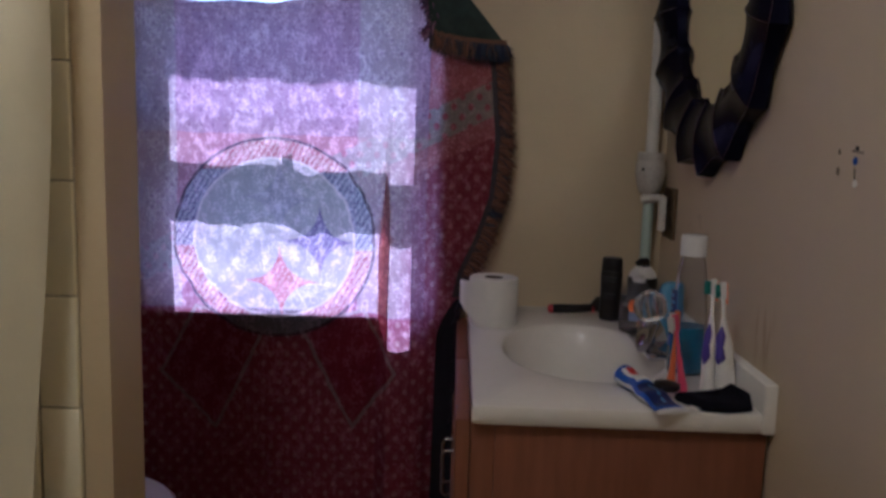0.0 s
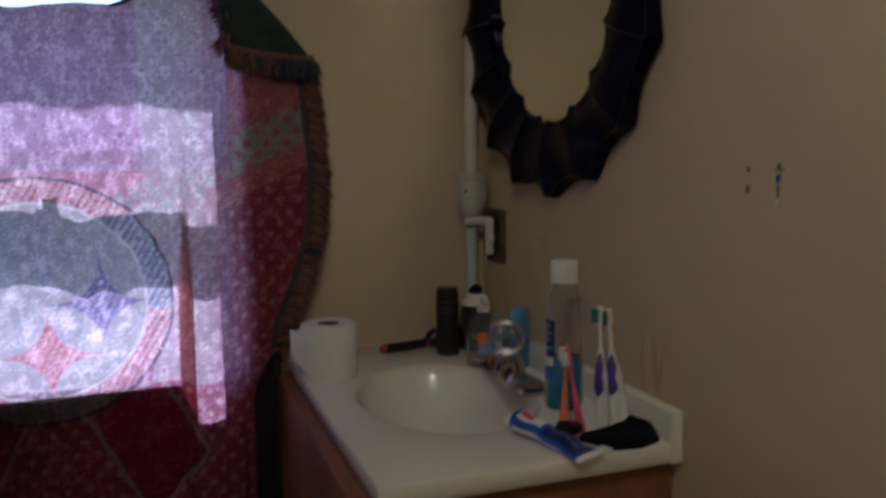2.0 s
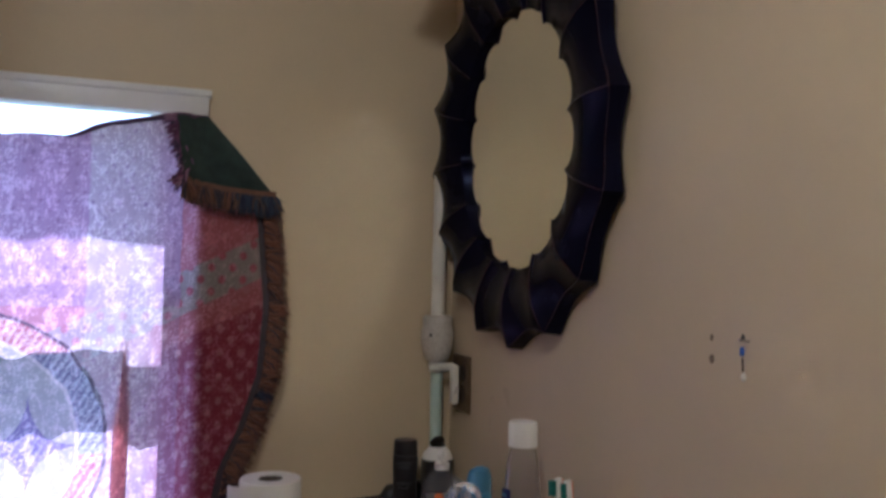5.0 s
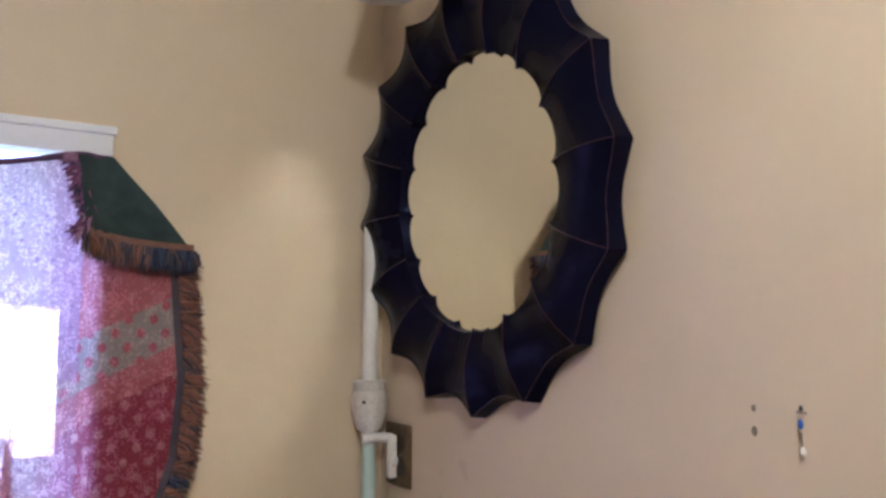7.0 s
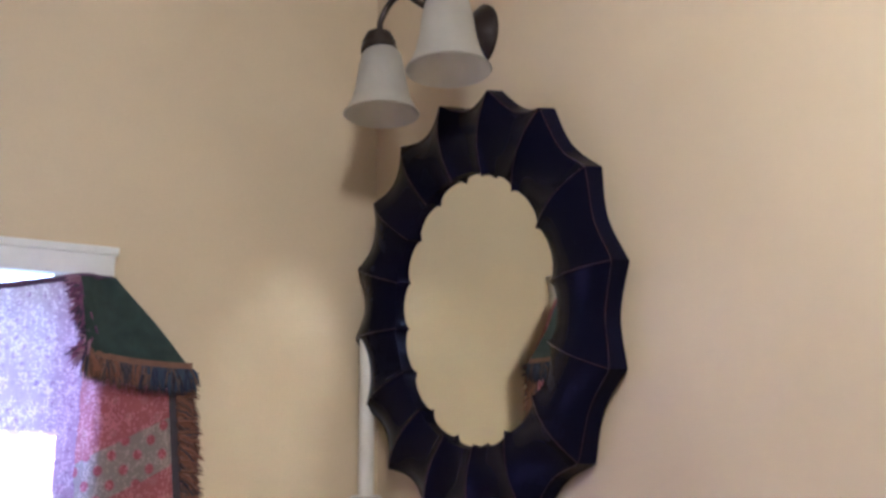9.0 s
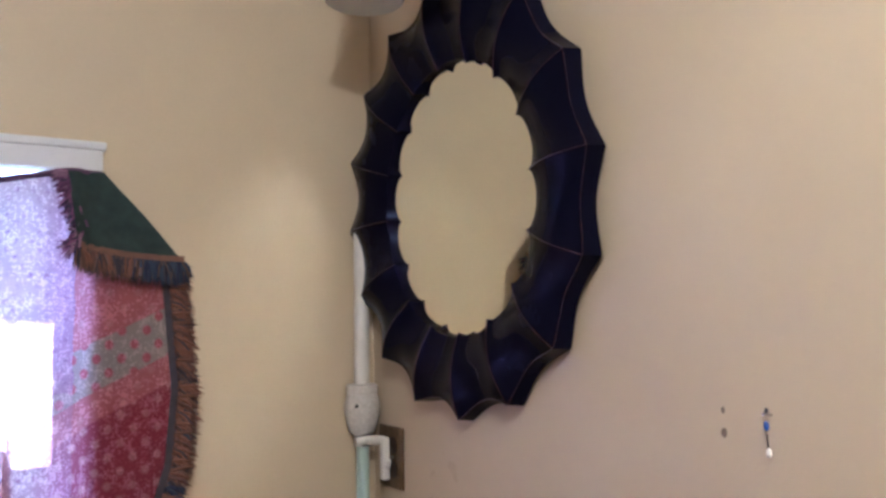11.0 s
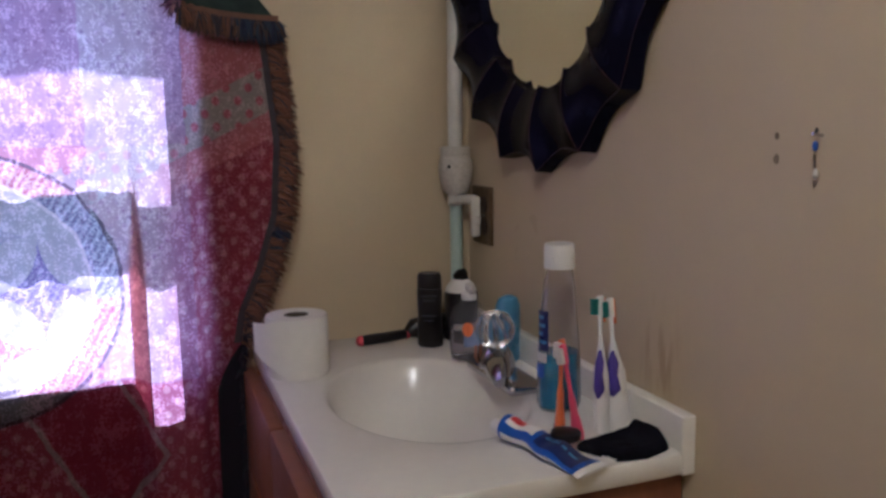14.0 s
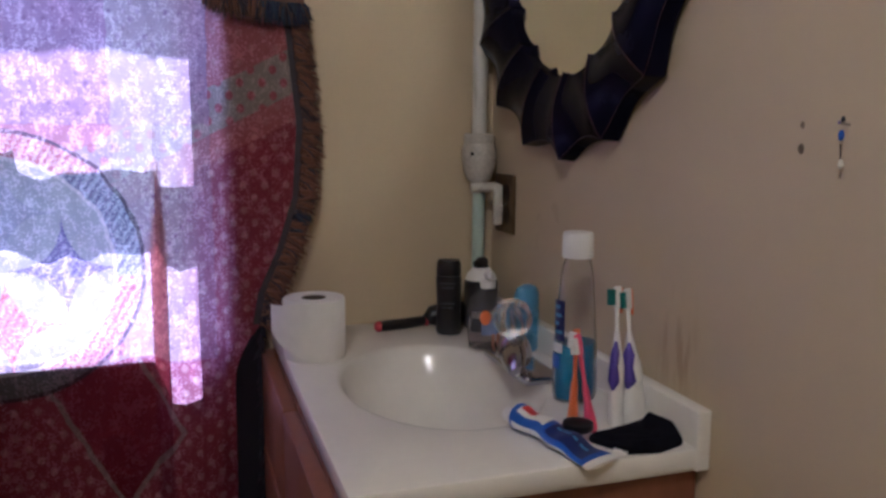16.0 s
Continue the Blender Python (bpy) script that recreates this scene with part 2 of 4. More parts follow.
CARD = surface("grey_cardboard", (0.10, 0.075, 0.055), (0.14, 0.11, 0.08), 0.9, scale=40)
BLACK_PLASTIC = surface("black_plastic", (0.005, 0.005, 0.006), (0.010, 0.009, 0.011), 0.32, scale=25, relief=0.03)
BLACK_CLOTH = surface("black_fabric", (0.006, 0.006, 0.010), (0.012, 0.012, 0.018), 0.9, scale=40, fine=600, relief=0.5)
BLACK_CLOTH.node_tree.nodes["Principled BSDF"].inputs["Specular IOR Level"].default_value = 0.05
RED_PLASTIC = surface("red_plastic", (0.45, 0.03, 0.05), (0.52, 0.05, 0.07), 0.35, scale=25, relief=0.03)
PINK = surface("pink_plastic", (0.70, 0.07, 0.16), (0.78, 0.10, 0.20), 0.35, scale=25, relief=0.03)
ORANGE = surface("orange_plastic", (0.75, 0.17, 0.04), (0.80, 0.22, 0.06), 0.35, scale=25, relief=0.03)
WHITE_PLASTIC = surface("white_plastic", (0.78, 0.77, 0.75), (0.83, 0.82, 0.80), 0.32, scale=25, relief=0.02)
PURPLE = surface("purple_rubber", (0.06, 0.035, 0.30), (0.08, 0.05, 0.36), 0.5, scale=25, relief=0.03)
TEAL = surface("teal_bristles", (0.01, 0.16, 0.15), (0.02, 0.24, 0.20), 0.8, scale=200, fine=900, relief=0.6)
BLUE = surface("blue_print", (0.015, 0.08, 0.42), (0.02, 0.11, 0.50), 0.3, scale=25, relief=0.03)
NAVY = surface("navy_print", (0.008, 0.015, 0.10), (0.012, 0.022, 0.14), 0.3, scale=25, relief=0.03)
SKYBLUE = surface("sky_blue_plastic", (0.09, 0.28, 0.50), (0.12, 0.33, 0.56), 0.3, scale=25, relief=0.03)
RED_PRINT = surface("red_print", (0.60, 0.03, 0.03), (0.66, 0.05, 0.04), 0.3, scale=25, relief=0.0)
CLEAR = surface("clear_plastic", (0.50, 0.50, 0.56), (0.56, 0.56, 0.62), 0.18, scale=30, relief=0.0)
CLEAR.node_tree.nodes["Principled BSDF"].inputs["Alpha"].default_value = 0.11
ACRYLIC = glassy("clear_acrylic", (0.98, 0.96, 0.99), 0.24, 1.36)
LIQUID = surface("blue_mouthwash", (0.004, 0.17, 0.34), (0.006, 0.21, 0.40), 0.12, scale=20, relief=0.0)
LIQUID.node_tree.nodes["Principled BSDF"].inputs["Alpha"].default_value = 0.74
BOTTLE = glassy("bottle_plastic", (0.93, 0.94, 0.97), 0.06, 1.40)
PANE = glassy("window_glass", (1, 1, 1), 0.0, 1.45)
MIRROR = material("silvered_mirror", 0.0, 1.0)[0]
MIRROR.node_tree.nodes["Principled BSDF"].inputs["Base Color"].default_value = (0.82, 0.83, 0.75, 1)
CLOTH = tapestry_cloth()
RUST_SHEER, _t, _p = material("rust_sheer_weave", 0.95)
_d, _l, _m = _t.nodes.new("ShaderNodeBsdfDiffuse"), _t.nodes.new("ShaderNodeBsdfTranslucent"), _t.nodes.new("ShaderNodeMixShader")
_c = mix(_t, ramp(_t, add_noise(_t, 120, 4), 0.35, 0.65), (0.78, 0.30, 0.22), (0.60, 0.20, 0.20))
_t.links.new(_c, _d.inputs[0])
_t.links.new(_c, _l.inputs[0])
_m.inputs[0].default_value = 0.75
_t.links.new(_d.outputs[0], _m.inputs[1])
_t.links.new(_l.outputs[0], _m.inputs[2])
_t.links.new(_m.outputs[0], _t.nodes["Material Output"].inputs[0])
_t.nodes.remove(_p)
GREEN_CLOTH = surface("dark_green_weave", (0.018, 0.032, 0.031), (0.038, 0.060, 0.054), 0.95, scale=45, fine=350, relief=0.5)
SHADED_NAVY = surface("shaded_navy_weave", (0.004, 0.003, 0.008), (0.011, 0.007, 0.016), 0.95, scale=40, fine=350, relief=0.5)
STRIPE = surface("charcoal_weave", (0.055, 0.045, 0.055), (0.085, 0.07, 0.08), 0.95, scale=50, fine=400, relief=0.5)
FRINGE = fringe_material("mixed_yarn", [(0.19, 0.085, 0.05), (0.045, 0.035, 0.045), (0.13, 0.065, 0.045), (0.035, 0.045, 0.065), (0.22, 0.115, 0.07), (0.09, 0.055, 0.05)])
FRINGE_R = fringe_material("rust_yarn", [(0.20, 0.09, 0.055), (0.07, 0.042, 0.042), (0.15, 0.07, 0.045), (0.17, 0.10, 0.07), (0.05, 0.042, 0.055), (0.12, 0.06, 0.045)])
FRINGE_N = fringe_material("navy_blue_yarn", [(0.018, 0.026, 0.06), (0.03, 0.045, 0.085), (0.015, 0.014, 0.03), (0.04, 0.055, 0.085), (0.10, 0.06, 0.05)])
FRINGE_P = fringe_material("plum_yarn", [(0.14, 0.05, 0.12), (0.22, 0.08, 0.16), (0.06, 0.04, 0.08), (0.26, 0.14, 0.20)])
FRINGE_D = fringe_material("navy_yarn", [(0.012, 0.010, 0.022), (0.03, 0.018, 0.03), (0.008, 0.010, 0.018), (0.02, 0.022, 0.03)])
GRASS = surface("grass", (0.05, 0.09, 0.03), (0.08, 0.12, 0.05), 0.9, scale=2, fine=30)
PORCELAIN = surface("white_porcelain", (0.80, 0.80, 0.78), (0.84, 0.84, 0.82), 0.12, scale=6, relief=0.0)
LAMP_GLOW = bpy.data.materials.new("lit_lamp_glass")
LAMP_GLOW.use_nodes = True
_b = LAMP_GLOW.node_tree.nodes["Principled BSDF"]
_b.inputs["Emission Color"].default_value, _b.inputs["Emission Strength"].default_value = (1.0, 0.845, 0.555, 1), LAMP_POWER


# ---- builders ----
def part(name, bm, mat, parent, label="", smooth=True):
    me = bpy.data.meshes.new(name)
    bmesh.ops.recalc_face_normals(bm, faces=bm.faces)
    if smooth:
        for fc in bm.faces:
            fc.smooth = True
        for e in bm.edges:
            if len(e.link_faces) == 2 and e.calc_face_angle(0) > 0.6:
                e.smooth = False
    bm.to_mesh(me)
    bm.free()
    me.materials.append(mat)
    ob = new(name, me)
    if parent:
        ob.parent = parent
    if label:
        ob["label"] = label
    return ob


def thing(name, m, label, category, group="", kind=""):
    ob = new(name)
    ob.empty_display_size = 0.05
    ob.matrix_world = m
    return tagged(ob, label, category, group, kind)


def box(x0, y0, z0, x1, y1, z1, bevel=0.0, seg=2, bm=None):
    one = bmesh.new()
    bmesh.ops.create_cube(one, size=1)
    bmesh.ops.scale(one, vec=(x1 - x0, y1 - y0, z1 - z0), verts=one.verts)
    bmesh.ops.translate(one, vec=((x0 + x1) / 2, (y0 + y1) / 2, (z0 + z1) / 2), verts=one.verts)
    if bevel:
        bmesh.ops.bevel(one, geom=list(one.edges), offset=bevel, segments=seg, affect="EDGES", profile=0.5)
    return join(bm, one)


def join(bm, one):
    if bm is None:
        return one
    me = bpy.data.meshes.new("t")
    one.to_mesh(me)
    one.free()
    bm.from_mesh(me)
    bpy.data.meshes.remove(me)
    return bm


def lathe(profile, seg=32, sx=1.0, sy=1.0, bm=None, flute=0.0, n_flute=12, cap=True):
    """A turned form round z from (radius, height) pairs."""
    one = bmesh.new()
    rings = []
    for r, z in profile:
        ring = []
        for k in range(seg):
            a = 2 * math.pi * k / seg
            rr = r * (1 + flute * math.cos(n_flute * a))
            ring.append(one.verts.new((rr * math.cos(a) * sx, rr * math.sin(a) * sy, z)))
        rings.append(ring)
    for p, q in zip(rings, rings[1:]):
        for k in range(seg):
            one.faces.new((p[k], p[(k + 1) % seg], q[(k + 1) % seg], q[k]))
    if cap:
        one.faces.new(rings[0][::-1])
        one.faces.new(rings[-1])
    return join(bm, one)


def tube(points, radius, seg=12, bm=None, radii=None, flat=1.0):
    """A rounded rod along points; radii: one radius per point; flat squeezes its second axis."""
    one = bmesh.new()
    pts = [Vector(p) for p in points]
    rings, side = [], None
    for n, p in enumerate(pts):
        t = (pts[min(n + 1, len(pts) - 1)] - pts[max(n - 1, 0)]).normalized()
        if side is None:
            side = t.orthogonal().normalized()
        side = (side - t * side.dot(t)).normalized()
        up = t.cross(side)
        r = radii[n] if radii else radius
        rings.append([one.verts.new(p + side * (r * math.cos(2 * math.pi * k / seg)) + up * (r * flat * math.sin(2 * math.pi * k / seg))) for k in range(seg)])
    for p, q in zip(rings, rings[1:]):
        for k in range(seg):
            one.faces.new((p[k], p[(k + 1) % seg], q[(k + 1) % seg], q[k]))
    one.faces.new(rings[0][::-1])
    one.faces.new(rings[-1])
    return join(bm, one)


def moved(bm, m):
    bmesh.ops.transform(bm, matrix=m, verts=bm.verts)
    return bm


def structure(name, bm, mat, label):
    ob = part(name, bm, mat, None, smooth=False)
    return tagged(ob, label, name.split("_")[0], kind="structure")


def sstep(a, b, v):
    t = min(1.0, max(0.0, (v - a) / (b - a)))
    return t * t * (3 - 2 * t)


# ---- structure ----
WX0, WX1, WZ0, WZ1 = -1.213, -0.531, 0.757, 1.582   # window opening
H = 2.27
structure("floor", box(-1.9, -3.1, -0.08, 0.12, 0.0, 0.0), VINYL, "worn brown vinyl bathroom floor")
structure("ceiling", box(-1.9, -3.1, H, 0.12, 0.0, H + 0.08), CEILING, "low off-white painted ceiling")
wb = box(-1.9, 0.0, -0.08, WX0, 0.12, H + 0.08)
box(WX1, 0.0, -0.08, 0.12, 0.12, H + 0.08, bm=wb)
box(WX0, 0.0, -0.08, WX1, 0.12, WZ0, bm=wb)
box(WX0, 0.0, WZ1, WX1, 0.12, H + 0.08, bm=wb)
structure("wall_north", wb, PAINT, "tan painted wall with a window opening")
structure("wall_east", box(0.0, -3.1, 0.0, 0.12, 0.0, H), PAINT_R, "tan painted wall with faint brown stains")
structure("wall_south", box(-1.9, -3.22, 0.0, 0.12, -3.1, H), PAINT, "plain tan painted wall")
structure("wall_west", box(-2.02, -3.22, -0.08, -1.9, 0.12, H + 0.08), PAINT, "plain tan painted wall")
PY0, PY1, PX = -1.02, -0.93, -0.87
wall_p = structure("wall_partition", box(-1.9, PY0, 0.0, PX, PY1, H), PAINT_P, "yellow tan painted partition end beside the shower tiles")
structure("ground", box(-60, -60, -0.7, 60, 80, -0.6), GRASS, "grass outside below the window")

# ---- window ----
win = thing("window_1", pose(0, 0, 0), "white painted sash window half hidden by a tapestry", "window", kind="structure")
OUT = 0.020
part("head_casing", box(WX0 - OUT, -0.020, 1.556, WX1 + OUT, 0.0, 1.604, 0.004), WHITE_TRIM, win)
part("head_moulding", box(WX0 - OUT - 0.004, -0.026, 1.592, WX1 + OUT + 0.004, -0.0005, 1.606, 0.003), WHITE_TRIM, win)
for sx0, sx1 in ((WX0 - OUT, WX0), (WX1, WX1 + OUT)):
    part("side_casing", box(sx0, -0.020, WZ0 + 0.016, sx1, 0.0, 1.556, 0.004), WHITE_TRIM, win)
part("window_sill", box(WX0 - 0.03, -0.022, WZ0, WX1 + 0.03, 0.05, WZ0 + 0.016, 0.004), WHITE_TRIM, win)


def sash(y0, y1, z0, z1, low_rail, top_rail):
    s = part("sash_frame", box(WX0 + 0.001, y0, z0, WX0 + 0.058, y1, z1, 0.003), WHITE_TRIM, win)
    part("stile", box(WX1 - 0.058, y0, z0, WX1 - 0.001, y1, z1, 0.003), WHITE_TRIM, s)
    part("bottom_rail", box(WX0 + 0.058, y0, z0, WX1 - 0.058, y1, z0 + low_rail, 0.003), WHITE_TRIM, s)
    part("top_rail", box(WX0 + 0.058, y0, z1 - top_rail, WX1 - 0.058, y1, z1, 0.003), WHITE_TRIM, s)
    pane = part("pane", box(WX0 + 0.059, (y0 + y1) / 2 - 0.0015, z0 + low_rail + 0.001, WX1 - 0.059, (y0 + y1) / 2 + 0.0015, z1 - top_rail - 0.001), PANE, s, smooth=False)
    pane.visible_shadow = False
    return s


sash(0.050, 0.078, WZ0 + 0.017, 1.256, 0.050, 0.045)
sash(0.080, 0.106, 1.192, WZ1 - 0.001, 0.045, 0.010)
lock = part("sash_lock", box(-0.905, 0.050, 1.256, -0.865, 0.076, 1.266, 0.002), BRONZE, win, "dark metal sash lock")
part("lock_lever", box(-0.893, 0.046, 1.266, -0.868, 0.060, 1.283, 0.002), BRONZE, lock)

# unseen overhang, added so direct sun on the cloth stops near z 1.31
structure("eave", box(-2.3, 0.121, 2.145, 0.4, 0.55, 2.22), WHITE_TRIM, "unseen white eave added outside to cut the sun on the tapestry")

# ---- tapestry ----
EDGE = [(1.552, -0.510), (1.40, -0.398), (1.19, -0.378), (1.06, -0.388), (0.96, -0.420), (0.88, -0.455), (0.79, -0.472), (0.3, -0.478), (0.0, -0.478)]


def edge_x(z):
    for (za, xa), (zb, xb) in zip(EDGE, EDGE[1:]):
        if z >= zb:
            t = (z - zb) / (za - zb)
            return xb + (xa - xb) * min(1, t)
    return EDGE[-1][1]


def cloth_y(x, z):
    """How far the cloth hangs off the wall."""
    y = -0.048 - 0.003 * math.sin(x * 31 + z * 2) - 0.002 * math.sin(x * 83 - z * 5)
    y -= 0.012 * sstep(-0.95, -0.80, x) * sstep(1.25, 1.0, z) * (1 - 0.6 * sstep(-0.72, -0.66, x))
    # pressed against the sill, loose again below it
    y += (-0.0265 - y) * sstep(0.93, 0.80, z) * (1 - sstep(-0.668, -0.650, x))
    y -= 0.010 * sstep(0.72, 0.3, z) * math.sin(x * 22) ** 2
    # one soft upright fold, then flat against the casing
    fold = sstep(-0.652, -0.637, x) * (1 - sstep(-0.595, -0.535, x)) * (0.25 + 0.75 * sstep(1.28, 1.05, z))
    y -= 0.019 * fold
    y += (-0.0265 - y) * sstep(-0.556, -0.530, x) * (1 - 0.35 * sstep(0.85, 0.6, z))
    y -= 0.010 * sstep(-0.50, -0.44, x)
    # creases of the hanging cloth over the window
    crease = (1 - sstep(-0.60, -0.54, x)) * sstep(0.80, 0.90, z)
    y += crease * (0.0034 * noise.noise((x * 36, z * 24, 7)) + 0.0032 * abs(noise.noise((x * 17 + z * 9, z * 15, 4))))
    return y + 0.0012 * noise.noise((x * 14, z * 9, 0)) + 0.0007 * noise.noise((x * 50, z * 50, 3))


def hem_drop(x):
    """How far the top edge sags between its hanging points."""
    return 0.026 * (1 - sstep(-0.69, -0.54, x)) + 0.027 * (1 - sstep(-0.76, -0.67, x)) + 0.013 * (1 - sstep(-0.95, -0.74, x)) + 0.004 * math.sin(x * 19) ** 2 * (1 - sstep(-0.80, -0.66, x))


tap = thing("tapestry", pose(0, 0, 0), "crimson woven tapestry with round emblem hung over the sunlit window", "tapestry")
bm = bmesh.new()
NX, NZ = 170, 190
TOPZ = 1.552
grid = []
for j in range(NZ + 1):
    z = 0.05 + (TOPZ - 0.05) * j / NZ
    row = []
    for i in range(NX + 1):
        right = edge_x(z)
        x = -1.30 + (right + 1.30) * i / NX
        zz = z
        if j > NZ - 12:
            zz = z - hem_drop(x) * (j - NZ + 12) / 12
        row.append(bm.verts.new((x, cloth_y(x, z), zz)))
    grid.append(row)
for j in range(NZ):
    for i in range(NX):
        bm.faces.new((grid[j][i], grid[j][i + 1], grid[j + 1][i + 1], grid[j + 1][i]))
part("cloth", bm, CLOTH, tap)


def strip(points, width, off, mat, name, label, taper=False):
    """A flat woven border along the cloth's edge, a little proud of it."""
    one = bmesh.new()
    prev = None
    for x, z in points:
        w = width * (sstep(0.86, 0.72, z) if taper else 1)
        a = one.verts.new((x - w, cloth_y(x - w, z) - off, z))
        b = one.verts.new((x, cloth_y(x, z) - off, z))
        c = one.verts.new((x, cloth_y(x, z) - off + 0.003, z))
        if prev:
            one.faces.new((prev[0], prev[1], b, a))
            one.faces.new((prev[1], prev[2], c, b))
        prev = (a, b, c)
    return part(name, one, mat, tap, label)


def fringe(points, way, length, count, name, mat, label, off=0.004, spread=0.5):
    """Loose yarn tufts along a line of (x, z), each a thin tapered strand hanging its own way."""
    rnd = random.Random(len(name) + count)
    one = bmesh.new()
    for k in range(count):
        s = (k + rnd.random()) / count * (len(points) - 1)
        n = min(int(s), len(points) - 2)
        f = s - n
        x = points[n][0] * (1 - f) + points[n + 1][0] * f
        z = points[n][1] * (1 - f) + points[n + 1][1] * f
        y = cloth_y(x, z) - off - rnd.random() * 0.006
        ln = length * rnd.uniform(0.65, 1.15)
        a = math.atan2(way[1], way[0]) + rnd.gauss(0, spread)
        dx, dz = math.cos(a) * ln, math.sin(a) * ln
        w = rnd.uniform(0.0016, 0.0036)
        nx, nz = -dz / ln * w, dx / ln * w
        bend = rnd.uniform(-0.006, 0.002)
        base = [(x - nx, y, z - nz), (x + nx, y, z + nz), (x, y - w, z)]
        mid = [(x + dx * .55 - nx, y + bend, z + dz * .5 - nz), (x + dx * .55 + nx, y + bend, z + dz * .5 + nz), (x + dx * .55, y + bend - w, z + dz * .5)]
        tip = (x + dx, y + bend * 1.5, z + dz - ln * 0.15)
        vb, vm, vt = [one.verts.new(p) for p in base], [one.verts.new(p) for p in mid], one.verts.new(tip)
        for q in range(3):
            one.faces.new((vb[q], vb[(q + 1) % 3], vm[(q + 1) % 3], vm[q]))
            one.faces.new((vm[q], vm[(q + 1) % 3], vt))
    return part(name, one, mat, tap, label, smooth=False)


line = [(edge_x(z) - 0.010, z) for z in np.linspace(1.40, 0.82, 30)]
strip(line, 0.013, 0.0035, STRIPE, "border_stripe", "charcoal woven border")
fringe(line, (1, -0.25), 0.035, 620, "side_fringe", FRINGE, "brown and navy yarn fringe")
tuft = random.Random(8)
for k in range(26):
    # short tassels, alternately rust and navy
    z = 1.395 - 0.0205 * k
    if 1.205 < z < 1.225:
        continue
    fringe([(edge_x(z + 0.006) - 0.011, z + 0.006), (edge_x(z - 0.006) - 0.011, z - 0.006)], (1, -0.45 + tuft.uniform(-0.25, 0.2)), 0.038 * tuft.uniform(0.8, 1.1), 28 + k % 3,
           "tassel", FRINGE_R if k % 9 else FRINGE_N, "", 0.006, 0.34)
# navy edge, made wide and near black to stand in for shade by the cabinet
strip([(edge_x(z), z) for z in np.linspace(0.845, 0.06, 30)], 0.052, 0.005, SHADED_NAVY, "shaded_edge_band", "navy woven edge with the shade by the cabinet in its colour", True)
fringe([(edge_x(z) - 0.006, z) for z in np.linspace(0.86, 0.10, 20)], (0.25, -1), 0.016, 420, "lower_fringe", FRINGE_D, "dark navy yarn fringe")
# a pleat: cloth doubled up behind the fold
one = bmesh.new()
prev = None
for z in np.linspace(0.70, 1.14, 40):
    half = 0.0135 * sstep(1.14, 0.96, z) + 0.0004
    mid = -0.647 + 0.004 * math.sin(z * 6)
    c = [one.verts.new((mid + d * half, cloth_y(mid + d * half, z) + 0.006 + 0.002 * (1 - d * d), z)) for d in (-1, -0.5, 0, 0.5, 1)]
    if prev:
        for q in range(4):
            one.faces.new((prev[q], prev[q + 1], c[q + 1], c[q]))
    prev = c
part("pleat", one, RUST_SHEER, tap, "rust brown doubled cloth")
# folded-down corner
one = bmesh.new()
A, B, C, D = (-0.572, 1.546), (-0.512, 1.552), (-0.384, 1.402), (-0.552, 1.424)
NF = 14
gg = []
for j in range(NF + 1):
    v = j / NF
    row = []
    for i in range(NF + 1):
        u = i / NF
        x = (A[0] * (1 - u) + B[0] * u) * (1 - v) + (D[0] * (1 - u) + C[0] * u) * v
        z = (A[1] * (1 - u) + B[1] * u) * (1 - v) + (D[1] * (1 - u) + C[1] * u) * v - 0.010 * math.sin(math.pi * u) * v * 0.6
        y = cloth_y(x, z) - 0.007 - 0.018 * math.sin(math.pi * min(1, v * 0.9)) * (1 - 0.5 * u) - 0.003 * math.sin(9 * u)
        row.append(one.verts.new((x, y, z)))
    gg.append(row)
for j in range(NF):
    for i in range(NF):
        one.faces.new((gg[j][i], gg[j][i + 1], gg[j + 1][i + 1], gg[j + 1][i]))
flap = part("corner_flap", one, GREEN_CLOTH, tap, "dark green folded corner")
hem = [(D[0] + (C[0] - D[0]) * k / 12, D[1] + (C[1] - D[1]) * k / 12 - 0.006 * math.sin(math.pi * k / 12)) for k in range(13)]
one = bmesh.new()
prev = None
for x, z in hem:
    a, b = one.verts.new((x, cloth_y(x, z) - 0.018, z + 0.011)), one.verts.new((x, cloth_y(x, z) - 0.018, z))
    if prev:
        one.faces.new((prev[0], prev[1], b, a))
    prev = (a, b)
part("flap_hem", one, surface("brown_hem_weave", (0.14, 0.07, 0.05), (0.20, 0.11, 0.07), 0.95, scale=60, fine=400, relief=0.4), tap, "brown woven hem")
fringe(hem[:8], (0.05, -1), 0.034, 330, "flap_fringe", FRINGE_R, "rust and brown yarn fringe", 0.016, 0.22)
fringe(hem[6:], (0.08, -1), 0.036, 300, "flap_fringe", FRINGE_N, "navy blue yarn fringe", 0.017, 0.22)
fringe([(-0.572, 1.545), (-0.560, 1.50), (-0.545, 1.46), (-0.560, 1.42)], (-0.8, -0.6), 0.026, 150, "inner_fringe", FRINGE_P, "plum yarn fringe", 0.012, 0.6)
HEM_X = np.linspace(-0.80, -0.515, 40)
part("rolled_hem", tube([(x, cloth_y(x, 1.5) - 0.001, TOPZ - hem_drop(x) - 0.002) for x in HEM_X], 0.004, 8, radii=[0.0008 + 0.0042 * sstep(-0.80, -0.70, x) for x in HEM_X]), surface("plum_hem_weave", (0.07, 0.035, 0.075), (0.13, 0.06, 0.12), 0.95, scale=60, fine=400, relief=0.5), tap, "dark plum rolled top hem")

# ---- vanity ----
TX0, TY0, ZC = -0.452, -0.742, 0.80
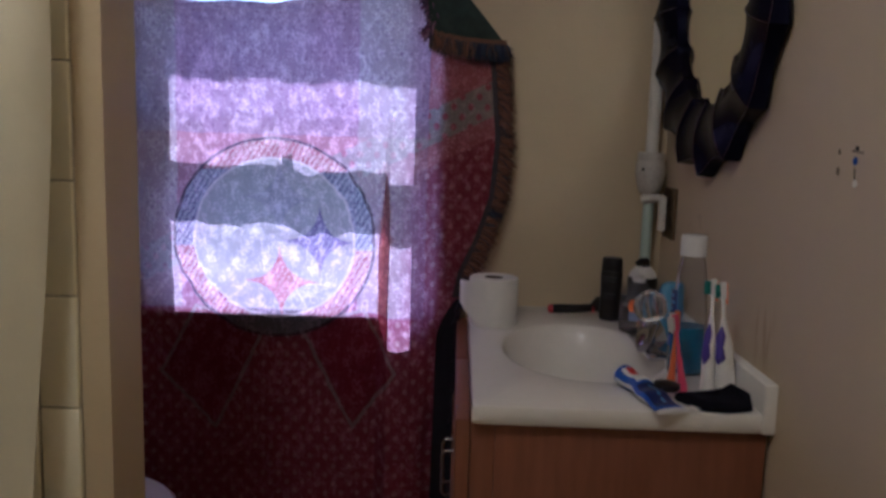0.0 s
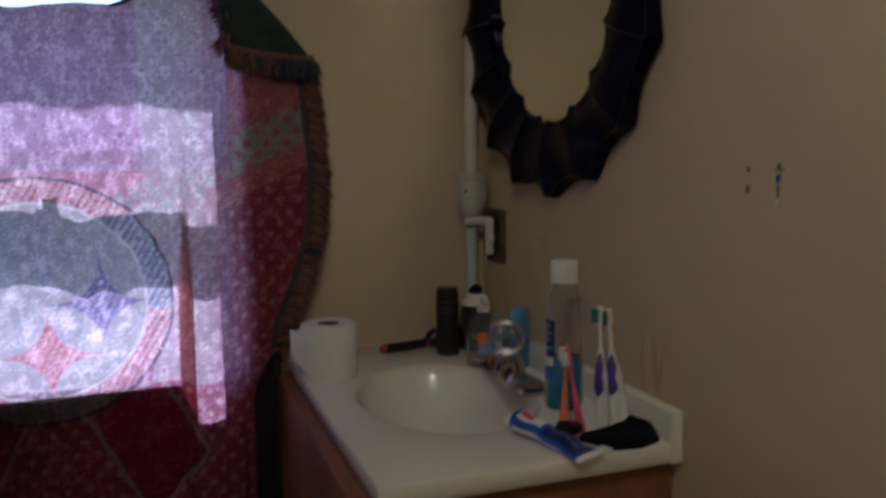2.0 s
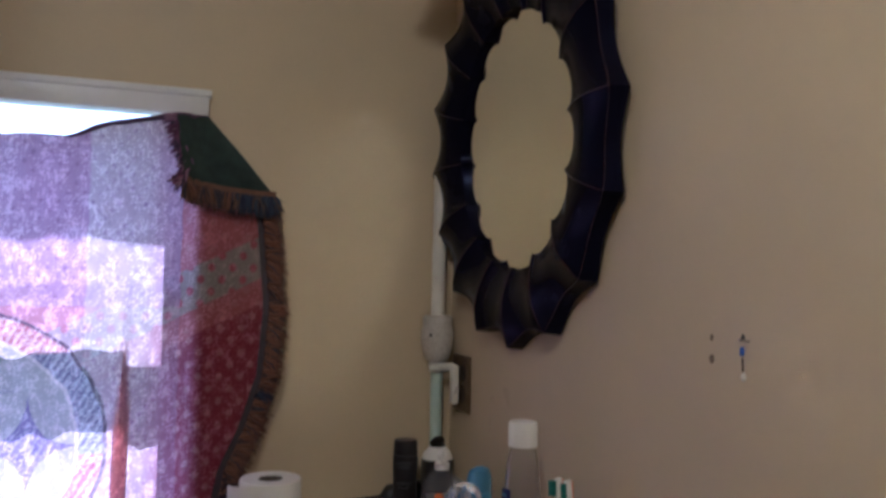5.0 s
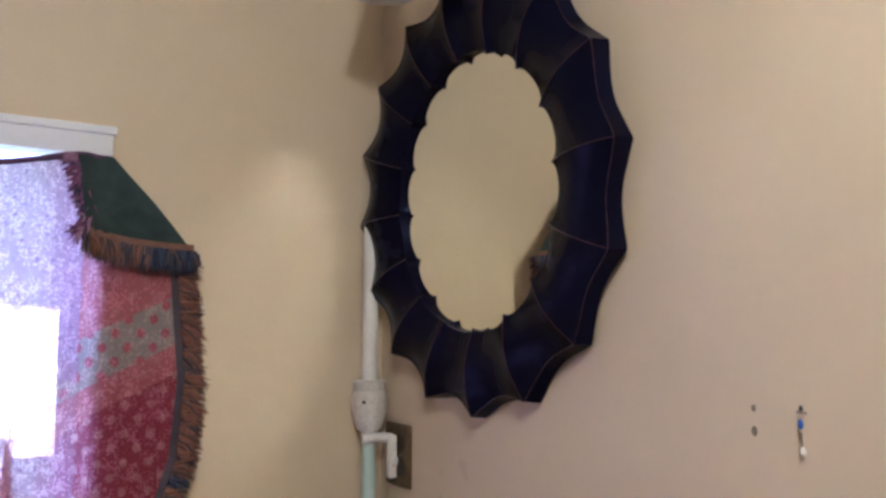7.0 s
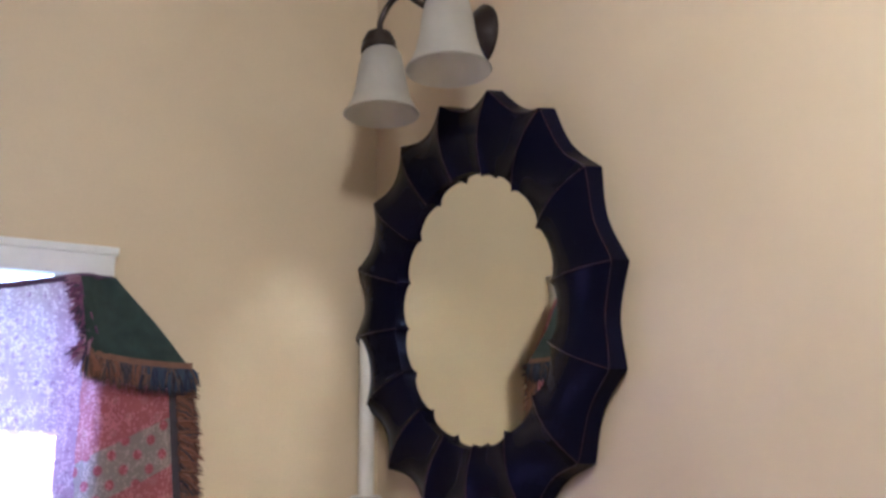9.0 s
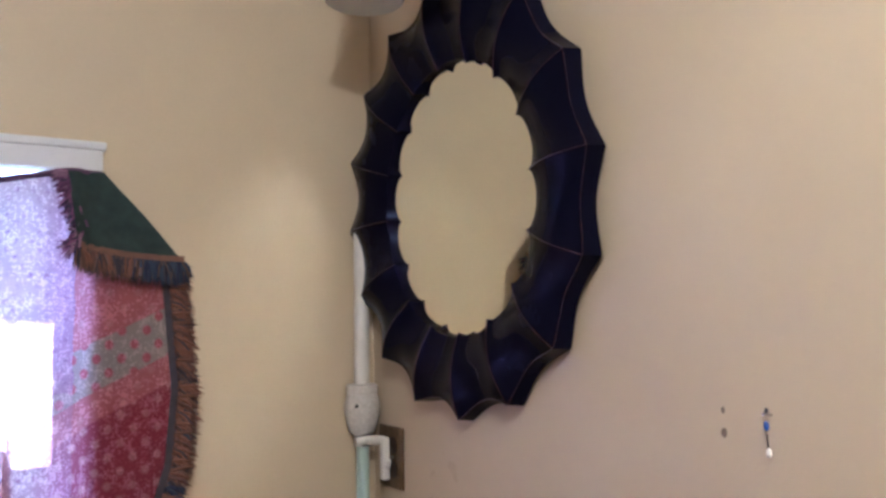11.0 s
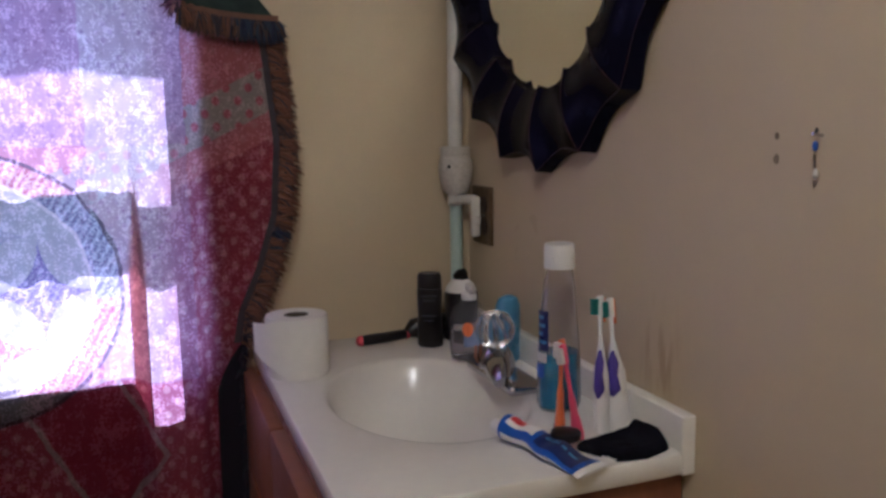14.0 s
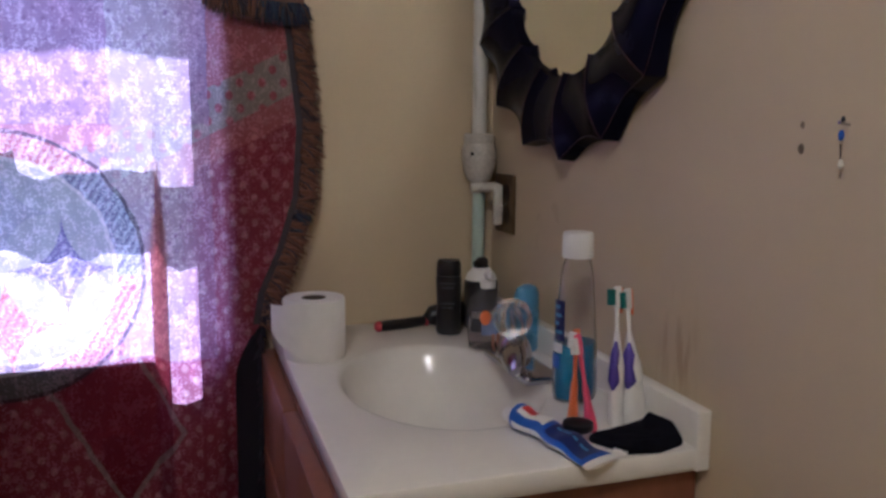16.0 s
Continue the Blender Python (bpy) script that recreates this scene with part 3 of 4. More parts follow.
van = thing("vanity_cabinet", pose(-0.22, -0.37, 0), "reddish oak vanity cabinet with silver pull handles", "cabinet")
V = Matrix.Translation((0.22, 0.37, 0))


def vpart(name, b, mat, parent=None, label=""):
    return part(name, moved(b, V), mat, parent or van, label)


shell = box(-0.415, -0.715, 0.09, -0.003, -0.700, 0.769)
box(-0.415, -0.018, 0.09, -0.003, -0.004, 0.769, bm=shell)
box(-0.012, -0.700, 0.09, -0.003, -0.018, 0.769, bm=shell)
box(-0.415, -0.700, 0.09, -0.012, -0.018, 0.105, bm=shell)
vpart("body", shell, OAK)
vpart("toe_kick", box(-0.36, -0.71, 0.0, -0.003, -0.01, 0.09), BLACK_PLASTIC)
vpart("side_panel", box(-0.415, -0.722, 0.02, -0.004, -0.715, 0.768, 0.0015), OAK)
for y0, y1 in ((-0.718, -0.66), (-0.395, -0.345), (-0.08, -0.012)):
    vpart("face_frame_stile", box(-0.452, y0, 0.09, -0.415, y1, 0.769, 0.0015), OAK)
for z0, z1 in ((0.09, 0.14), (0.72, 0.769)):
    for y0, y1 in ((-0.66, -0.395), (-0.345, -0.08)):
        vpart("face_frame_rail", box(-0.452, y0, z0, -0.415, y1, z1, 0.0015), OAK)
for y0, y1, hy in ((-0.716, -0.372, -0.402), (-0.366, -0.014, -0.342)):
    door = vpart("door", box(-0.476, y0, 0.115, -0.4525, y1, 0.768, 0.004), OAK)
    vpart("raised_panel", box(-0.4795, y0 + 0.06, 0.18, -0.4755, y1 - 0.06, 0.60, 0.003), OAK, door)
    hd = tube([(-0.476, hy, 0.590), (-0.492, hy, 0.590), (-0.497, hy, 0.582), (-0.497, hy, 0.508), (-0.492, hy, 0.500), (-0.476, hy, 0.500)], 0.0035)
    vpart("handle", hd, CHROME, door, "silver pull handle")

top = thing("sink_counter", pose(0, 0, 0), "white cultured marble vanity top with moulded oval sink", "worktop")
BC, BA, BB = (-0.236, -0.395), 0.152, 0.205
angles = sorted([2 * math.pi * k / 72 for k in range(72)] + [math.atan2(cy - BC[1], cx - BC[0]) % (2 * math.pi) for cx in (TX0, -0.001) for cy in (TY0, -0.002)])


def to_rect(a, inset=0.0):
    c, s = math.cos(a), math.sin(a)
    t = 9.0
    for lim, comp, o in ((TX0 + inset, c, BC[0]), (-0.001 - inset, c, BC[0]), (TY0 + inset, s, BC[1]), (-0.002 - inset, s, BC[1])):
        if abs(comp) > 1e-9 and (lim - o) / comp > 0:
            t = min(t, (lim - o) / comp)
    return BC[0] + c * t, BC[1] + s * t


bm = bmesh.new()
rings = []
for s in (0.06, 0.18, 0.32, 0.46, 0.60, 0.72, 0.82, 0.90, 0.95, 0.985, 1.01, 1.04):
    depth = -0.135 * (1 - min(1, s / 0.985) ** 2.6) ** 0.8 if s < 0.985 else 0
    zz = ZC + depth + (-0.0045 if 0.98 < s < 1.0 else -0.001 if 1.0 < s < 1.02 else 0)
    ring = []
    for a in angles:
        c, sn = math.cos(a), math.sin(a)
        r = s * BA * BB / math.hypot(BB * c, BA * sn)
        ring.append(bm.verts.new((BC[0] + r * c, BC[1] + r * sn, zz)))
    rings.append(ring)
for inset, zz in ((0.006, ZC), (0.002, ZC - 0.0015), (0.0, ZC - 0.006), (0.0, ZC - 0.024), (0.004, ZC - 0.030), (0.05, ZC - 0.030)):
    rings.append([bm.verts.new((*to_rect(a, inset), zz)) for a in angles])
for p, q in zip(rings, rings[1:]):
    for k in range(len(angles)):
        n = (k + 1) % len(angles)
        bm.faces.new((p[k], p[n], q[n], q[k]))
bm.faces.new(rings[0])
part("top_with_basin", bm, MARBLE, top)
part("backsplash", box(-0.021, TY0 - 0.0015, ZC - 0.0302, -0.0008, -0.003, ZC + 0.047, 0.003, 3), MARBLE, top)
part("drain", moved(lathe([(0.0, 0.0), (0.021, 0.0), (0.024, 0.003), (0.018, 0.005), (0.0, 0.004)], 24, cap=False), pose(BC[0], BC[1], ZC - 0.1345)), CHROME, top, "chrome drain ring")

# faucet with clear knobs
fa = thing("faucet", pose(-0.095, -0.348, ZC), "chrome faucet with a faceted clear acrylic knob", "faucet")
part("base_plate", box(-0.032, -0.120, 0.0, 0.030, 0.062, 0.016, 0.007, 3), CHROME, fa)
body = part("body", lathe([(0.031, 0.014), (0.030, 0.022), (0.026, 0.036), (0.020, 0.046), (0.014, 0.054)], 32), CHROME, fa)
part("spout", tube([(0.004, 0.018, 0.022), (-0.010, -0.016, 0.034), (-0.024, -0.052, 0.037), (-0.034, -0.086, 0.032), (-0.038, -0.104, 0.022)], 0.02, 24, radii=[0.024, 0.026, 0.025, 0.021, 0.014], flat=0.55), CHROME, fa)
knob = lathe([(0.012, 0.0), (0.024, 0.005), (0.0300, 0.018), (0.0305, 0.032), (0.026, 0.046), (0.017, 0.054), (0.004, 0.055)], 72, flute=0.07, n_flute=12)
part("knob", moved(knob, pose(0, 0, 0.0535, 10, -12, 0)), ACRYLIC, body, "clear faceted acrylic knob")

# ---- mirror ----
MY, MZ, NT = -0.352, 1.4923, 16
mir = thing("wall_mirror", pose(-0.004, MY, MZ, 0, -2.1, 0.3), "round mirror in a scalloped glossy espresso frame", "mirror")
R_IN, R_OUT = 0.227, 0.355


def tip(n):
    return math.radians(-92.87 + 360 / NT * n)


def polar(r, a, x):
    return (x, r * math.cos(a), r * math.sin(a))


for n in range(NT):
    a0, a1 = tip(n), tip(n + 1)
    one = bmesh.new()
    NU, NV = 20, 8
    front, back = [], []
    for i in range(NU + 1):
        u = i / NU
        a = a0 + (a1 - a0) * u
        dip = math.sin(math.pi * u)
        row = [one.verts.new(polar(R_IN + 0.002 * dip - 0.003, a, -0.009))]
        for j in range(NV + 1):
            v = j / NV
            r = (R_IN + 0.002 * dip - 0.003 - 0.006 * (1 - dip) ** 6) * (1 - v) + (R_OUT - 0.026 * dip) * v
            x = -0.0165 - 0.028 * math.sin(math.pi * (0.12 + 0.70 * v)) - 0.004 * v - 0.007 * (1 - dip) ** 1.5 * (0.4 + 0.6 * v) + 0.003 * dip
            row.append(one.verts.new(polar(r, a, x)))
        r_skirt = R_OUT - 0.021 * dip + 0.004
        row.append(one.verts.new(polar(r_skirt, a, -0.014)))
        row.append(one.verts.new(polar(r_skirt - 0.004, a, -0.0095)))
        front.append(row)
    for p, q in zip(front, front[1:]):
        for j in range(len(p) - 1):
            one.faces.new((p[j], q[j], q[j + 1], p[j + 1]))
        one.faces.new((p[0], p[-1], q[-1], q[0]))
    rim = [tuple(row[NV + 1].co + Vector((-0.0004, 0, 0))) for row in front]
    panel = part("frame_panel", one, ESPRESSO, mir)
    part("rim_edge", tube(rim, 0.0007, 6), COPPER, panel, "rubbed copper rim")
    rp = []
    for j in range(NV + 1):
        v = j / NV
        r = (R_IN - 0.009) * (1 - v) + R_OUT * v
        x = -0.0165 - 0.028 * math.sin(math.pi * (0.12 + 0.70 * v)) - 0.004 * v - 0.007 * (0.4 + 0.6 * v) - 0.0002
        rp.append(polar(r, a0, x))
    part("ridge", tube(rp, 0.0008, 6), COPPER, panel, "rubbed copper ridge")
part("glass", moved(lathe([(0.2400, -0.002), (0.2400, 0.0), (0.2230, 0.0020)], 64), pose(-0.0125, 0, 0, 0, -90, 0)), MIRROR, mir, "mirror glass", smooth=False)
part("backing", moved(lathe([(0.26, 0.0), (0.27, 0.008)], 48), pose(-0.001, 0, 0, 0, -90, 0)), BLACK_PLASTIC, mir)

# ---- wall lamp ----
LZ = 1.972
lam = thing("wall_lamp", pose(0, -0.385, LZ), "bronze two-arm wall lamp with unlit frosted bell shades", "lamp")
part("canopy", moved(lathe([(0.046, 0.0), (0.046, 0.005), (0.040, 0.010), (0.036, 0.016), (0.022, 0.024), (0.012, 0.034)], 32, sx=1.2), pose(0, 0, 0, 0, -90, 0)), BRONZE, lam)
part("hub", tube([(-0.03, 0, 0), (-0.055, 0, 0.0), (-0.07, 0, 0.004)], 0.011), BRONZE, lam)
for s in (1, -1):
    y = 0.104 * s
    pts = [(-0.062, 0.0, 0.0), (-0.085, 0.02 * s, 0.028)]
    for k in range(9):
        a = math.pi * (0.80 - 0.80 * k / 8)
        pts.append((-0.118 - 0.030 * k / 8, y - s * 0.036 + 0.036 * s * math.cos(a), 0.030 + 0.042 * math.sin(a)))
    pts.append((-0.15, y, 0.0))
    arm = part("arm", tube(pts, 0.0055, 10), BRONZE, lam)
    part("socket_cup", moved(lathe([(0.010, 0.024), (0.022, 0.020), (0.026, 0.012), (0.026, 0.006), (0.030, 0.004), (0.030, -0.004), (0.032, -0.008), (0.032, -0.014), (0.026, -0.016)][::-1], 28), pose(-0.15, y, -0.012)), BRONZE, arm)
    prof = [(0.027, 0.0), (0.035, -0.010), (0.040, -0.034), (0.044, -0.064), (0.050, -0.090), (0.059, -0.110), (0.066, -0.119), (0.064, -0.1205), (0.056, -0.109), (0.047, -0.089), (0.041, -0.064), (0.037, -0.034), (0.032, -0.010), (0.025, -0.002)]
    part("shade", moved(lathe(prof, 40, cap=False), pose(-0.147, y - 0.004, -0.024)), FROST, arm, "frosted white bell glass shade")
    part("bulb", moved(lathe([(0.008, 0.0), (0.012, -0.015), (0.020, -0.035), (0.023, -0.052), (0.016, -0.068), (0.004, -0.075)], 20), pose(-0.15, y, -0.028)), WHITE_PLASTIC, arm)

# ---- ceiling lamp, behind the view ----
cl = thing("ceiling_lamp", pose(-0.86, -1.76, H), "lit round glass globe in a white ceiling lamp holder", "lamp")
part("holder", lathe([(0.070, -0.001), (0.070, -0.012), (0.058, -0.026), (0.040, -0.040), (0.034, -0.066)], 28), WHITE_TRIM, cl)
part("globe", lathe([(0.030, -0.0665), (0.058, -0.078), (0.081, -0.104), (0.090, -0.142), (0.081, -0.182), (0.054, -0.212), (0.012, -0.225)], 32), LAMP_GLOW, cl, "glowing warm glass globe")

# ---- corner pipe and outlet ----
cp = thing("dispenser_pipe", pose(-0.041, -0.031, 0), "white corner pipe with speckled valve and pale green tube", "pipe")
part("pipe", tube([(0, 0, 1.165), (0.002, 0, 1.47)], 0.0145, 20), PIPE_WHITE, cp)
part("valve_body", moved(lathe([(0.019, 0.0), (0.024, 0.005), (0.030, 0.022), (0.034, 0.046), (0.034, 0.062), (0.031, 0.072), (0.0295, 0.075), (0.0305, 0.079), (0.0305, 0.092), (0.027, 0.095)], 32), pose(0, 0, 1.080)), SPECKLE, cp)
part("screw", moved(lathe([(0.0035, 0.0), (0.0035, 0.003)], 12), pose(-0.022, -0.0245, 1.136, 90, 0, -42)), BLACK_PLASTIC, cp)
part("collar", tube([(0, 0, 1.058), (0, 0, 1.082)], 0.016, 20), PIPE_WHITE, cp)
arm = part("lever_arm", tube([(-0.022, -0.016, 1.068), (0.0, -0.020, 1.070), (0.012, -0.045, 1.072), (0.016, -0.058, 1.072)], 0.009, 12), PIPE_WHITE, cp)
part("lever", box(0.010, -0.066, 1.000, 0.026, -0.050, 1.078, 0.004), PIPE_WHITE, arm)
part("lever_tip", tube([(0.018, -0.060, 1.022), (0.016, -0.078, 1.030), (0.015, -0.082, 1.040)], 0.004, 8), PIPE_WHITE, arm)
part("lower_tube", tube([(0.0, 0.0, 1.060), (0.0, 0.001, 0.815)], 0.0125, 16), TUBE_GREEN, cp, "pale green tube")

pl = thing("outlet_plate", pose(0, -0.079, 1.040), "aged brass outlet cover plate on the wall", "outlet")
part("plate", box(-0.006, -0.047, -0.057, -0.0005, 0.047, 0.057, 0.002), BRASS, pl)
for z in (0.022, -0.022):
    sk = part("socket", moved(lathe([(0.016, 0.0), (0.016, 0.0015)], 24), pose(-0.006, -0.012, z, 0, -90, 0)), surface("brown_bakelite", (0.03, 0.018, 0.010), (0.05, 0.03, 0.018), 0.35, scale=60), pl)
    for d in (-0.005, 0.005):
        part("slot", box(-0.0082, -0.012 + d - 0.001, z - 0.004, -0.0072, -0.012 + d + 0.001, z + 0.004), BLACK_PLASTIC, sk)
part("plate_screw", moved(lathe([(0.003, 0.0), (0.002, 0.0015)], 12), pose(-0.006, -0.012, 0, 0, -90, 0)), CHROME, pl)

hook = thing("wall_pin", pose(0, -0.920, 1.180), "blue glass bead charm on a small wall pin", "pin")
part("pin", tube([(-0.001, 0, 0.010), (-0.014, 0, 0.012)], 0.0015, 8), CHROME, hook)
part("bead", moved(lathe([(0.001, -0.005), (0.0023, -0.0035), (0.0029, 0.0), (0.0023, 0.0035), (0.001, 0.005)], 14), pose(-0.010, 0, 0)), BLUE, hook, "cobalt blue bead")
part("small_bead", moved(lathe([(0.001, -0.003), (0.0022, 0.0), (0.001, 0.003)], 10), pose(-0.009, 0, 0.015)), BLACK_PLASTIC, hook)
part("thread", tube([(-0.010, 0, -0.008), (-0.009, 0, -0.022)], 0.0008, 6), BRONZE, hook)
part("drop", moved(lathe([(0.0008, -0.005), (0.0030, -0.002), (0.0026, 0.002), (0.0008, 0.005)], 12), pose(-0.008, 0, -0.027)), PIPE_WHITE, hook, "pale drop bead")
for z, s in ((1.166, 1.0), (1.190, 0.7)):
    an = thing("wall_plug_hole", pose(0, -0.859, z), "old brown screw hole in the painted wall", "hole", "old screw holes")
    part("rim", moved(lathe([(0.0055 * s, 0.0), (0.0045 * s, 0.0012), (0.002 * s, 0.0002)], 12, sy=0.7), pose(-0.0005, 0, 0, 0, -90, 0)), surface("brown_filler", (0.17, 0.13, 0.09), (0.26, 0.20, 0.14), 0.9, scale=200), an)

# ---- things on the counter ----
rl = thing("toilet_roll", pose(-0.400, -0.200, ZC, 0, 0, 0), "white toilet paper roll standing on the vanity top", "toilet roll")
part("paper", lathe([(0.051, 0.0), (0.0525, 0.004), (0.0525, 0.099), (0.051, 0.102), (0.022, 0.102), (0.0205, 0.099), (0.0205, 0.004), (0.022, 0.0), (0.051, 0.0)], 48, cap=False), PAPER, rl)
part("core", lathe([(0.0203, 0.001), (0.0203, 0.101), (0.0188, 0.101), (0.0188, 0.001), (0.0203, 0.001)], 32, cap=False), CARD, rl, "brown cardboard core")
one = bmesh.new()
prev = None
for k in range(9):
    a = math.radians(250 - 9 * k)
    r = 0.0530 + 0.019 * (k / 8) ** 1.6
    p = (r * math.cos(a), r * math.sin(a))
    col = [one.verts.new((*p, zz)) for zz in (0.006 + 0.040 * (k / 8) ** 1.5, 0.066, 0.101 - 0.007 * (k / 8))]
    if prev:
        for q in range(2):
            one.faces.new((prev[q], prev[q + 1], col[q + 1], col[q]))
    prev = col
part("loose_sheet", one, PAPER, rl, "loose end of paper")

hb = thing("hair_brush", pose(-0.264, -0.083, ZC + 0.012, 0, 0, 7), "black hair brush with red handle ends lying down", "brush")
part("handle", tube([(0.004, 0, 0), (0.02, 0, 0), (0.06, 0, 0), (0.10, 0, 0.002)], 0.01, 14, radii=[0.0095, 0.0105, 0.0105, 0.0095]), BLACK_PLASTIC, hb)
part("end_cap", tube([(-0.004, 0, 0), (0.0, 0, 0), (0.006, 0, 0)], 0.01, 14, radii=[0.006, 0.0095, 0.0108]), RED_PLASTIC, hb, "red end cap")
part("ring", tube([(0.098, 0, 0.002), (0.103, 0, 0.002)], 0.0108, 14), RED_PLASTIC, hb, "red ring")
part("head", tube([(0.101, 0, 0.003), (0.115, 0, 0.010), (0.14, 0, 0.012), (0.185, 0, 0.012), (0.20, 0, 0.010)], 0.02, 18, radii=[0.010, 0.019, 0.022, 0.022, 0.012]), BLACK_PLASTIC, hb)


def ovalbottle(name, m, label, w, d, h, mat, cap_mat, cap_h):
    t = thing(name, m, label, "bottle")
    part("body", lathe([(0.42 * w, 0.0), (0.48 * w, 0.003), (0.5 * w, 0.012), (0.47 * w, h * 0.45), (0.5 * w, h - cap_h - 0.004), (0.47 * w, h - cap_h)], 36, sy=d / w), mat, t)
    part("cap", lathe([(0.47 * w, h - cap_h + 0.0005), (0.48 * w, h - cap_h + 0.004), (0.46 * w, h - 0.006), (0.40 * w, h), (0.1 * w, h + 0.0005)], 36, sy=d / w), cap_mat, t)
    return t


bb = ovalbottle("body_wash_bottle", pose(-0.135, -0.128, ZC, 0, 0, -25), "black body wash bottle with flat cap", 0.049, 0.034, 0.142, BLACK_PLASTIC, BLACK_PLASTIC, 0.030)
for k, (w, z) in enumerate(((0.030, 0.098), (0.024, 0.090), (0.028, 0.060), (0.020, 0.052))):
    part("print_bar", box(-w / 2, -0.0200, z, w / 2, -0.0185, z + 0.0035, 0.0004), surface("grey_print", (0.035, 0.035, 0.04), (0.05, 0.05, 0.055), 0.5, scale=60, relief=0), bb)

pb = thing("lotion_bottle", pose(-0.060, -0.100, ZC, 0, 0, 20), "black and white pump lotion bottle", "bottle")
part("body", lathe([(0.030, 0.0), (0.033, 0.004), (0.033, 0.090), (0.031, 0.096)], 32), BLACK_PLASTIC, pb)
part("shoulder", lathe([(0.0312, 0.0962), (0.028, 0.106), (0.020, 0.115), (0.016, 0.120)], 32), WHITE_PLASTIC, pb, "white shoulder")
pm = part("pump", lathe([(0.015, 0.1202), (0.015, 0.124), (0.007, 0.126), (0.007, 0.129)], 24), BLACK_PLASTIC, pb)
part("nozzle", tube([(0.010, 0, 0.131), (-0.006, -0.004, 0.132), (-0.024, -0.010, 0.129)], 0.007, 12, radii=[0.009, 0.0085, 0.005], flat=0.7), BLACK_PLASTIC, pm)

sp = thing("soap_bottle", pose(-0.100, -0.240, ZC, 0, 0, 35), "clear hand soap pump bottle with orange fish label", "bottle")
part("body", lathe([(0.034, 0.0), (0.040, 0.004), (0.0425, 0.020), (0.0425, 0.068), (0.036, 0.090), (0.019, 0.104), (0.013, 0.108)], 36, sy=0.78), CLEAR, sp)
part("soap", lathe([(0.032, 0.003), (0.038, 0.006), (0.0405, 0.020), (0.0405, 0.060)], 36, sy=0.77), glassy("pale_soap", (0.86, 0.80, 0.88), 0.08, 1.10), sp, "pale clear soap")
part("collar", lathe([(0.013, 0.1082), (0.0135, 0.111), (0.0135, 0.119), (0.009, 0.122), (0.005, 0.123), (0.005, 0.129)], 24), WHITE_PLASTIC, sp)
part("pump_head", tube([(0.007, 0.004, 0.131), (-0.002, -0.002, 0.133), (-0.014, -0.012, 0.131), (-0.019, -0.016, 0.127)], 0.007, 12, radii=[0.008, 0.0085, 0.0055, 0.004]), WHITE_PLASTIC, sp)


def curved_label(name, parent, mat, rx, ry, a0, a1, z0, z1, label="", squash=None):
    """A thin label that follows an oval bottle."""
    one = bmesh.new()
    prev = None
    for k in range(13):
        a = math.radians(a0 + (a1 - a0) * k / 12)
        zz = ((z0 + z1) / 2, (z1 - z0) / 2)
        h = zz[1] * (math.sqrt(max(0.02, 1 - (2 * k / 12 - 1) ** 2)) if squash else 1)
        c = [one.verts.new((rx * math.cos(a), ry * math.sin(a), zz[0] + s * h)) for s in (-1, 1)]
        if prev:
            one.faces.new((prev[0], prev[1], c[1], c[0]))
        prev = c
    return part(name, one, mat, parent, label)


SLATE = surface("slate_blue_print", (0.16, 0.22, 0.42), (0.24, 0.29, 0.48), 0.4, scale=90, relief=0)
curved_label("label", sp, SLATE, 0.0431, 0.0337, 204, 258, 0.032, 0.060, "blue label")
curved_label("fish_print", sp, ORANGE, 0.0437, 0.0342, 200, 230, 0.050, 0.076, "orange fish print", True)
curved_label("lower_print", sp, surface("peach_print", (0.30, 0.12, 0.07), (0.36, 0.16, 0.09), 0.4, scale=60, relief=0), 0.0435, 0.0340, 232, 240, 0.010, 0.034, "rust print stripe")
curved_label("lower_print", sp, bpy.data.materials["peach_print"], 0.0435, 0.0340, 246, 256, 0.010, 0.034, "rust print stripe")

db = thing("deodorant_stick", pose(-0.042, -0.276, ZC, 0, 0, 30), "sky blue deodorant stick with a domed cap", "deodorant")
part("body", lathe([(0.026, 0.0), (0.029, 0.003), (0.029, 0.070), (0.027, 0.074)], 32, sy=0.62), SKYBLUE, db)
part("cap", lathe([(0.0275, 0.0745), (0.029, 0.078), (0.028, 0.100), (0.022, 0.112), (0.010, 0.117), (0.001, 0.118)], 32, sy=0.62), SKYBLUE, db, "sky blue domed cap")

mw = thing("mouthwash_bottle", pose(-0.077, -0.528, ZC, 0, 0, 20), "clear mouthwash bottle half full with white cap", "bottle")
OUTER = [(0.027, 0.0), (0.0325, 0.002), (0.0350, 0.010), (0.0350, 0.030), (0.0338, 0.070), (0.0308, 0.110), (0.0282, 0.145), (0.0264, 0.170), (0.0250, 0.184), (0.0222, 0.196), (0.0196, 0.203), (0.0196, 0.212)]
part("bottle", lathe(OUTER + [(rr - 0.0014, zz) for rr, zz in OUTER[:0:-1]] + [(0.024, 0.0016)], 40, sy=0.85), BOTTLE, mw, "clear thin plastic bottle").visible_shadow = False
part("mouthwash", lathe([(0.026, 0.003), (0.0310, 0.005), (0.0332, 0.012), (0.0332, 0.030), (0.0320, 0.068), (0.0308, 0.084)], 40, sy=0.84), LIQUID, mw, "bright blue mouthwash")
part("cap", lathe([(0.0210, 0.206), (0.0217, 0.208), (0.0214, 0.239), (0.0196, 0.242), (0.001, 0.242)], 60, flute=0.02, n_flute=30), WHITE_PLASTIC, mw, "ribbed white cap")
